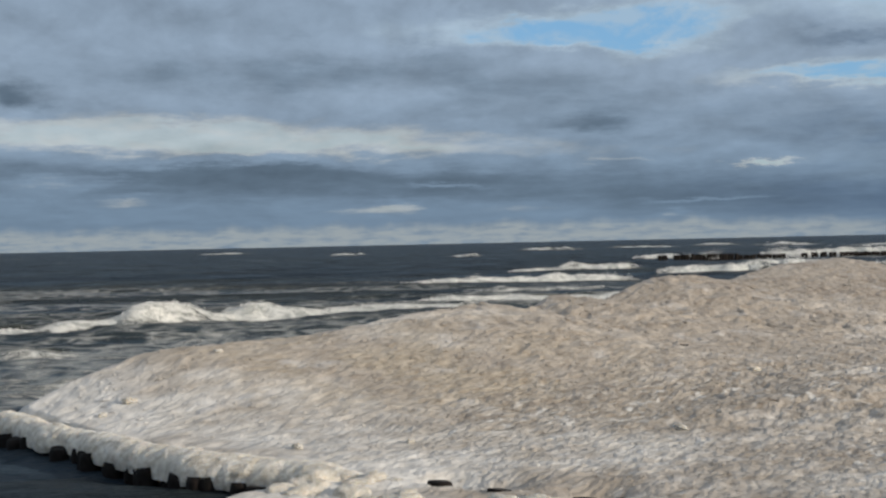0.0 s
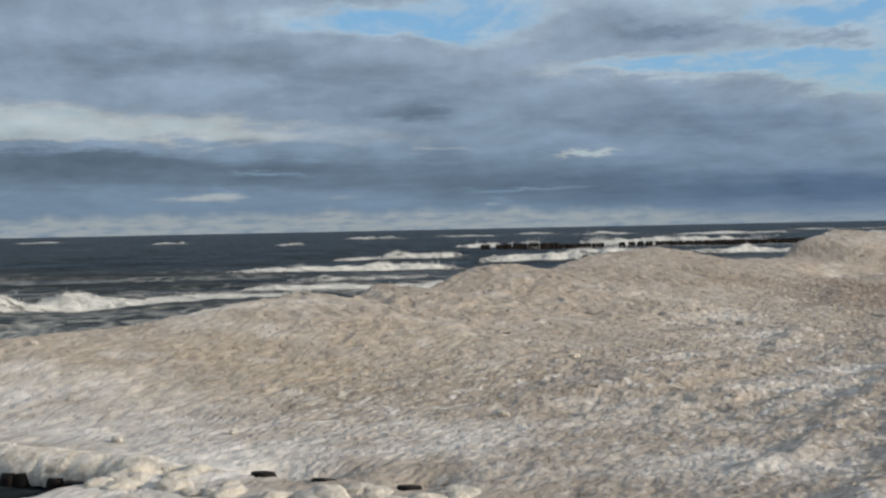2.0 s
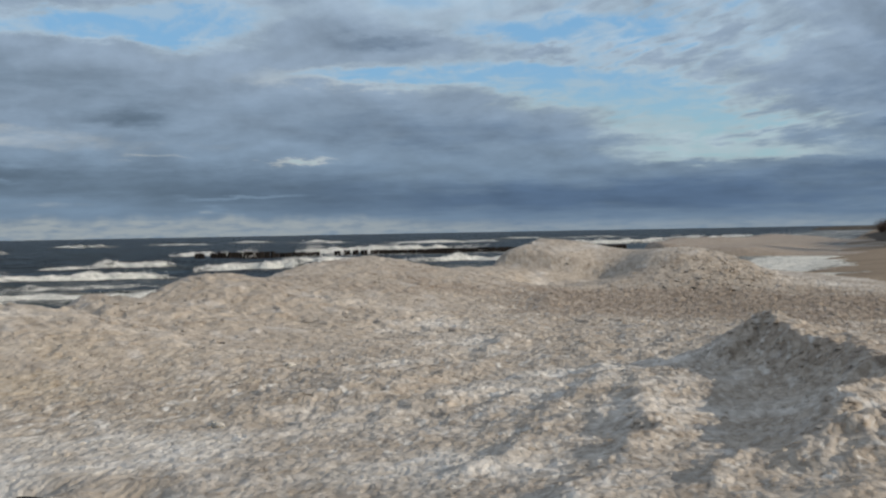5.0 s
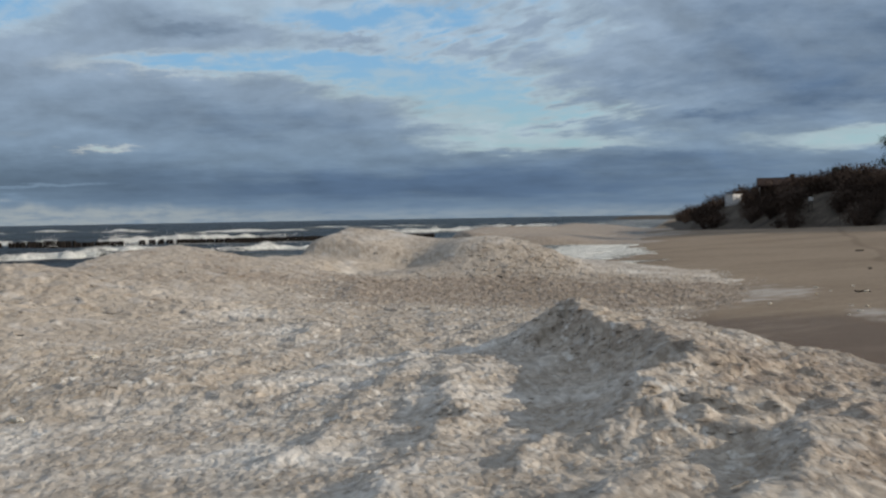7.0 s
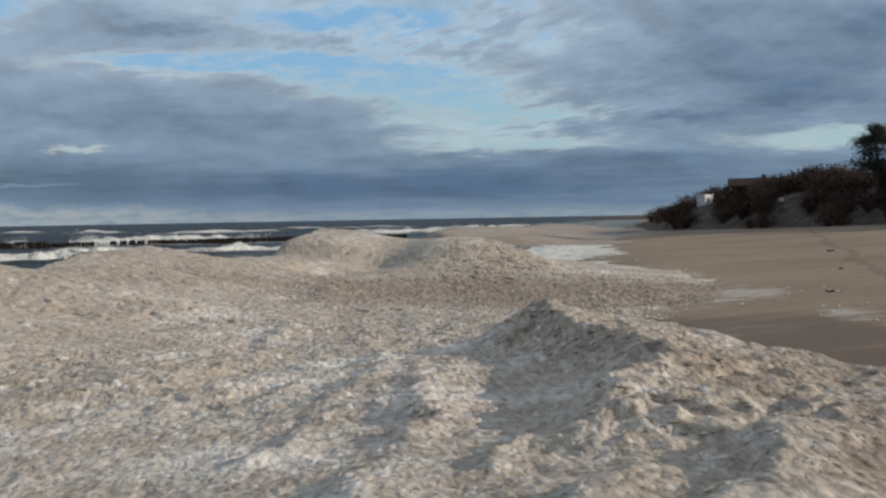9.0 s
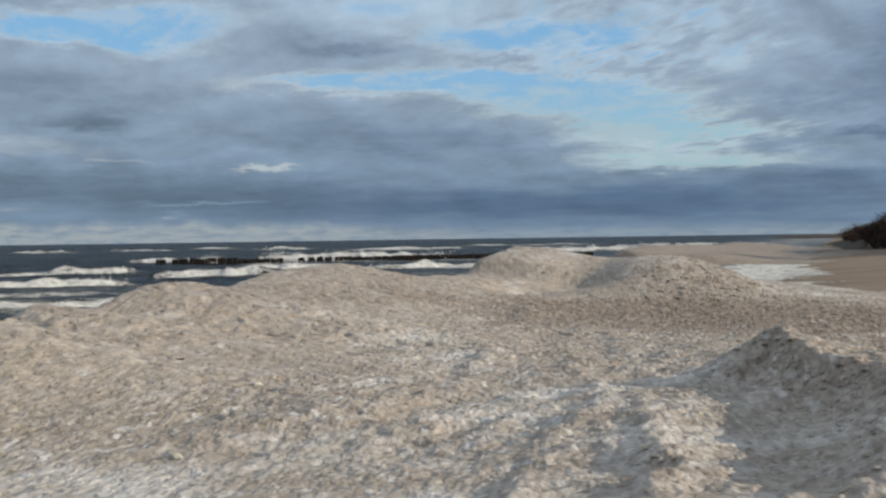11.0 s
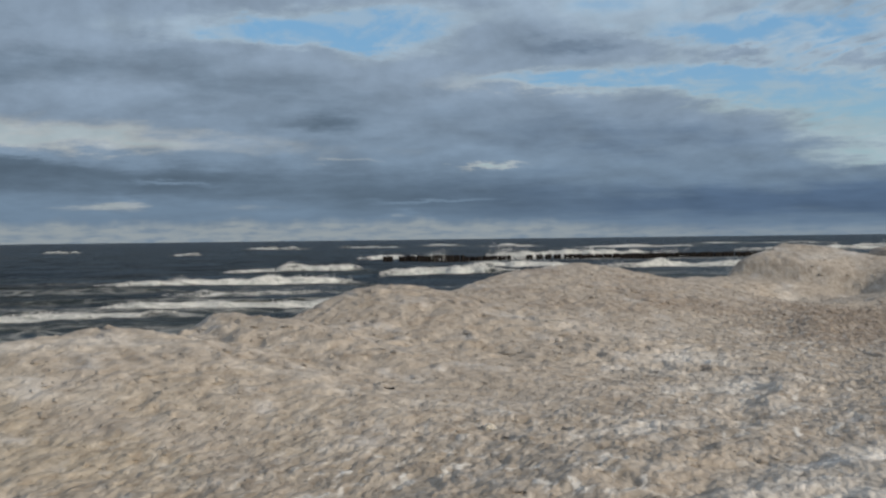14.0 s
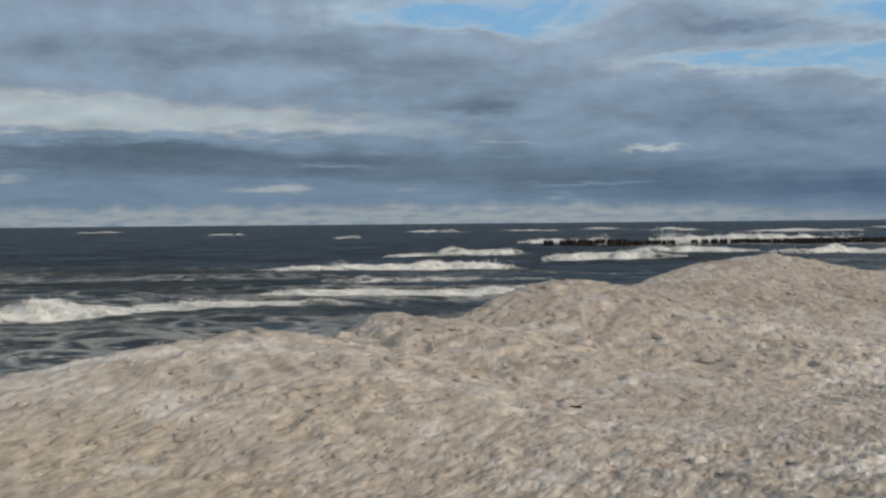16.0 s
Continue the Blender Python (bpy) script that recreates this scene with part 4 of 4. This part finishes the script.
near, near_tops = [], []
for k in range(46):
    v = -17.4 + k * 0.265
    if v > -8.7:
        break
    near.append(from_shore(10.22 + float(row_shift(v)) + rnd.uniform(-0.03, 0.03), v + rnd.uniform(-0.03, 0.03)))
    near_tops.append(0.32 + rnd.uniform(-0.03, 0.03))
for x, y in HEADS:
    near.append((x, y))
    near_tops.append(0.47)
groyne("row of dark wet timber posts under a crust of ice", near, 0.125, near_tops)
far, far_tops = [], []
for k in range(150):
    s = k * 0.36
    if 1.0 < s < 1.5 or 14.2 < s < 16.2 or 16.2 <= s < 19.8 and k % 3 == 2 or 19.8 < s < 20.3:
        continue
    far.append((24.5 + s, 156.2 + 0.004 * s + rnd.uniform(-0.06, 0.06)))
    far_tops.append((0.74 if s < 9.0 else 0.58 if s < 16 else 0.66) + rnd.uniform(-0.05, 0.05))
groyne("distant row of dark timber posts standing in the surf", far, 0.22, far_tops)

# ---- dune, scrub, house ----


def dune_shape(x, y):
    foot = np.interp(y, [-200, 40, 85, 114, 150, 240, 500], [60, 76, 90, 96, 112, 175, 400])
    back = x - foot
    rise = np.interp(y, [-200, 60, 100, 140, 200, 300], [7.2, 7.2, 6.3, 4.6, 2.4, 1.2])
    return 0.6 + rise * (0.65 * ramp(back, 0, 9) + 0.35 * ramp(back, 6, 24)) + 0.6 * layered(x, y, 9, 90) * ramp(back, 0, 6) - 3 * ramp(-back, 0, 6)


dune, *_ = grid_sheet("dune", lines((55, 130, 1.2, 1.5), (130, 500, 3, 20)), lines((-150, 40, 10, 2), (40, 160, 1.2, 1.5), (160, 600, 3, 20)), dune_shape, DUNE)
tagged(dune, "low scrub-covered dune behind the beach", "dune", kind="structure")


def tube(bm, points, radii, sides=5):
    """A tapered limb through the points."""
    rings = []
    for k, p in enumerate(points):
        p = Vector(p)
        d = (Vector(points[min(k + 1, len(points) - 1)]) - Vector(points[max(k - 1, 0)])).normalized()
        a = d.orthogonal().normalized()
        b = d.cross(a)
        rings.append([bm.verts.new(p + radii[k] * (a * math.cos(j * math.tau / sides) + b * math.sin(j * math.tau / sides))) for j in range(sides)])
    for lo, hi in zip(rings, rings[1:]):
        for j in range(sides):
            bm.faces.new((lo[j], lo[(j + 1) % sides], hi[(j + 1) % sides], hi[j]))


def tuft(bm, centre, size, count, rnd, flat=0.5):
    """Many small slips of leaf round a centre."""
    for _ in range(count):
        d = Vector((max(-1.4, min(1.4, rnd.gauss(0, 0.8))), max(-1.4, min(1.4, rnd.gauss(0, 0.8))), max(-1.4, min(1.4, rnd.gauss(0, flat)))))
        p = Vector(centre) + d * size * 0.5
        a = Vector((rnd.uniform(-1, 1), rnd.uniform(-1, 1), rnd.uniform(-0.6, 0.6))).normalized() * size * rnd.uniform(0.08, 0.2)
        b = a.orthogonal().normalized() * size * rnd.uniform(0.02, 0.05)
        bm.faces.new([bm.verts.new(q) for q in (p - a, p + b, p + a, p - b)])


def shrub(seed, high, wide):
    rnd = random.Random(seed)
    top = new("shrub")
    bm, twigs = bmesh.new(), bmesh.new()
    for _ in range(26):
        a, lean = rnd.uniform(0, math.tau), rnd.uniform(0.1, 1.0)
        end = Vector((math.cos(a) * lean * wide, math.sin(a) * lean * wide, high * rnd.uniform(0.6, 1.0) * (1.1 - 0.4 * lean)))
        mid = end * 0.5 + Vector((rnd.uniform(-0.2, 0.2), rnd.uniform(-0.2, 0.2), 0.1 * high))
        tube(bm, [(0, 0, -0.2), mid, end], [0.05, 0.035, 0.012], 4)
        for _ in range(5):
            p = mid.lerp(end, rnd.uniform(0, 1))
            q = p + Vector((rnd.uniform(-1, 1), rnd.uniform(-1, 1), rnd.uniform(0.1, 1))) * 0.28 * high
            tube(twigs, [p, q], [0.022, 0.008], 3)
        tuft(twigs, mid.lerp(end, 0.7), 0.5 * high, 22, rnd, 0.8)
    part("trunk", bm, SCRUB, top)
    part("crown", twigs, SCRUB, top)
    return tagged(top, "leafless dark brown shrub on the dune", "shrub", group="shrubs on the dune")


def pine(seed, high):
    rnd = random.Random(seed)
    top = new("pine_tree")
    bm, crown = bmesh.new(), bmesh.new()
    tube(bm, [(0, 0, -0.5), (0.1, 0, high * 0.4), (-0.1, 0.1, high * 0.75), (0.1, 0, high)], [0.22, 0.17, 0.1, 0.03], 8)
    for k in range(20):
        z = high * rnd.uniform(0.35, 0.98)
        a = rnd.uniform(0, math.tau)
        reach = high * 0.40 * (1.15 - z / high) ** 0.6 * rnd.uniform(0.6, 1.1)
        end = Vector((math.cos(a) * reach, math.sin(a) * reach, z + reach * 0.25))
        tube(bm, [(0, 0, z), end * 0.5 + Vector((0, 0, z * 0.5)), end], [0.06, 0.04, 0.015], 4)
        for f in (0.45, 0.7, 0.9, 1.05):
            tuft(crown, Vector((0, 0, z)).lerp(end, f), 0.16 * high * rnd.uniform(0.8, 1.3), 105, rnd, 0.4)
    part("trunk", bm, SCRUB, top)
    part("crown", crown, PINE, top)
    return tagged(top, "dark green wind-bent pine tree on the dune", "tree", group="pines on the dune")


def dune_at(x, y):
    return float(dune_shape(np.array(x, float), np.array(y, float)))


def bearing(az, d):
    a = radians(az)
    return d * math.sin(a), d * math.cos(a)


kinds = [shrub(s, h, w) for s, h, w in ((1, 1.4, 1.2), (2, 1.9, 1.5), (3, 1.1, 1.1), (4, 2.5, 1.6), (5, 2.0, 1.3))]
rnd = random.Random(8)
spots = []
for k in range(125):
    az = rnd.uniform(38.0, 52.0)
    d = rnd.uniform(118, 200)
    x, y = bearing(az, d)
    foot = float(np.interp(y, [-200, 40, 85, 114, 150, 240, 500], [60, 76, 90, 96, 112, 175, 400]))
    if x - foot > 2.5:
        spots.append((x, y))
for k in range(210):
    y = rnd.uniform(62, 155)
    foot = float(np.interp(y, [-200, 40, 85, 114, 150, 240, 500], [60, 76, 90, 96, 112, 175, 400]))
    spots.append((foot + rnd.uniform(3.0, 15), y))
for k in range(100):
    y = rnd.uniform(60, 150)
    foot = float(np.interp(y, [-200, 40, 85, 114, 150, 240, 500], [60, 76, 90, 96, 112, 175, 400]))
    if rnd.random() < 0.5 + 0.5 * math.sin(y * 0.25):
        spots.append((foot + rnd.uniform(0.5, 3.0), y))
for k in range(50):
    y = rnd.uniform(135, 290)
    foot = float(np.interp(y, [-200, 40, 85, 114, 150, 240, 500], [60, 76, 90, 96, 112, 175, 400]))
    spots.append((foot + rnd.uniform(2, 14), y))
# keep the kiosk and the sign free of scrub
spots = [(x, y) for x, y in spots if not (abs(math.degrees(math.atan2(x, y)) - 38.9) < 0.7 and 162 < math.hypot(x, y) < 192) and not (abs(math.degrees(math.atan2(x, y)) - 41.9) < 0.45 and math.hypot(x, y) < 156)]
for k, (x, y) in enumerate(spots):
    place = Matrix.Translation((x, y, dune_at(x, y) - 0.15)) @ Matrix.Rotation(rnd.uniform(0, 6.28), 4, "Z")
    if k < len(kinds):
        kinds[k].matrix_basis = place
    else:
        copy_thing(kinds[k % len(kinds)], place)
pines = [pine(11, 7.0), pine(12, 5.4)]
for k, (az, d, f) in enumerate(((45.6, 138, 0), (46.9, 140, 1), (47.8, 143, 0), (49.2, 140, 1), (42.9, 172, 1), (46.2, 128, 1))):
    x, y = bearing(az, d)
    place = Matrix.Translation((x, y, dune_at(x, y) - 0.3)) @ Matrix.Rotation(k * 1.7, 4, "Z") @ Matrix.Scale(0.55 if k == 4 else 0.8 if k == 5 else 1.0, 4)
    if k < 2:
        pines[k].matrix_basis = place
    else:
        copy_thing(pines[f], place)


def box(bm, x0, y0, z0, x1, y1, z1, bevel=0.0):
    made = bmesh.ops.create_cube(bm, size=1.0)["verts"]
    bmesh.ops.scale(bm, vec=(x1 - x0, y1 - y0, z1 - z0), verts=made)
    bmesh.ops.translate(bm, vec=((x0 + x1) / 2, (y0 + y1) / 2, (z0 + z1) / 2), verts=made)
    if bevel:
        bmesh.ops.bevel(bm, geom=list({e for v in made for e in v.link_edges}), offset=bevel, segments=2, affect="EDGES")


def solid(name, spans, mat, parent, label="", bevel=0.02):
    bm = bmesh.new()
    for s in spans:
        box(bm, *s, bevel=bevel)
    return part(name, bm, mat, parent, label)


def house():
    top = new("house")
    solid("wall", [(-3, -2.5, -4.0, 3, 2.5, 3.0)], WALL, top)
    bm = bmesh.new()
    for x0, x1 in ((-3.4, 3.4),):
        ridge = [bm.verts.new((x, 0, 4.1)) for x in (x0, x1)]
        eave = [bm.verts.new((x, y, 2.9)) for x in (x0, x1) for y in (-3, 3)]
        low = [bm.verts.new((x, y, 2.7)) for x in (x0, x1) for y in (-3, 3)]
        for f in ((ridge[0], ridge[1], eave[2], eave[0]), (ridge[1], ridge[0], eave[1], eave[3]), (ridge[0], eave[0], eave[1]), (ridge[1], eave[3], eave[2]),
                  (eave[0], eave[2], low[2], low[0]), (eave[3], eave[1], low[1], low[3]), (low[0], low[2], low[3], low[1]), (eave[1], eave[0], low[0], low[1]), (eave[2], eave[3], low[3], low[2])):
            bm.faces.new(f)
    roof = part("roof", bm, ROOF, top, "low brown pitched roof")
    solid("chimney", [(1.6, -0.3, 3.6, 2.2, 0.3, 4.6)], WALL, roof)
    solid("downpipe", [(-3.12, -2.62, -1.0, -3.0, -2.5, 2.7)], WHITE, top, "pale downpipe at the corner")
    for x in (-1.8, 0.2, 1.9):
        solid("window", [(x - 0.45, -2.56, 1.0, x + 0.45, -2.48, 2.1)], WOOD, top)
    return tagged(top, "low brown house half hidden by scrub on the dune", "house")


def kiosk():
    top = new("beach_kiosk")
    solid("body", [(-1.2, -0.9, -1.6, 1.2, 0.9, 0.5)], WHITE, top)
    solid("roof", [(-1.35, -1.05, 0.5, 1.35, 1.05, 0.6)], WHITE, top)
    solid("shutter", [(-0.8, -0.95, -0.4, 0.8, -0.9, 0.2)], WHITE, top)
    return tagged(top, "small white kiosk beside the dune", "kiosk")


def sign(wide, high, post):
    top = new("sign_board")
    solid("board", [(-wide / 2, -0.02, post - high, wide / 2, 0.02, post)], WHITE, top, bevel=0.005)
    for s in (-1, 1):
        solid("post", [(s * wide * 0.35 - 0.03, 0.02, -0.3, s * wide * 0.35 + 0.03, 0.08, post - 0.05)], WOOD, top, bevel=0.005)
    return tagged(top, "plain white sign board on two dark posts", "sign")


x, y = bearing(40.7, 172)
house().matrix_basis = pose(x, y, 3.5, 0, 0, -38) @ Matrix.Scale(0.8, 4)
x, y = bearing(38.85, 190)
kiosk().matrix_basis = pose(x, y, dune_at(x, y) + 0.9, 0, 0, 15) @ Matrix.Scale(0.75, 4)
x, y = bearing(41.9, 150)
sign(0.55, 0.4, 1.5).matrix_basis = pose(x, y, dune_at(x, y), 0, 0, -5)


def twig(seed, long, thick):
    rnd = random.Random(seed)
    bm = bmesh.new()
    pts = [(long * (k / 4 - 0.5), rnd.uniform(-0.12, 0.12) * long, thick * 0.7 + rnd.uniform(0, 0.06) * long) for k in range(5)]
    tube(bm, pts, [thick, thick * 0.95, thick * 0.8, thick * 0.7, thick * 0.4], 7)
    tube(bm, [pts[2], (pts[2][0] + 0.2 * long, pts[2][1] + 0.2 * long, thick * 2)], [thick * 0.6, thick * 0.3], 6)
    return part("driftwood", bm, WOOD)


for k, (x, y, long, thick) in enumerate(((3.67, 21.3, 0.16, 0.012), (33.0, 34.0, 0.35, 0.03), (24.5, 25.5, 0.4, 0.02), (45.0, 47.0, 0.6, 0.04), (50.0, 44.0, 0.6, 0.03))):
    ob = twig(k, long, thick)
    ground = float(ice_surface(np.array(x), np.array(y))) if k == 0 else float(sand_surface(np.array(x), np.array(y)))
    ob.location, ob.rotation_euler = (x, y, ground - 0.005), (0, 0, 2.6 + k * 1.3)
    tagged(ob, "dark piece of driftwood lying on the ice" if k == 0 else "dark piece of driftwood lying on the sand", "driftwood")
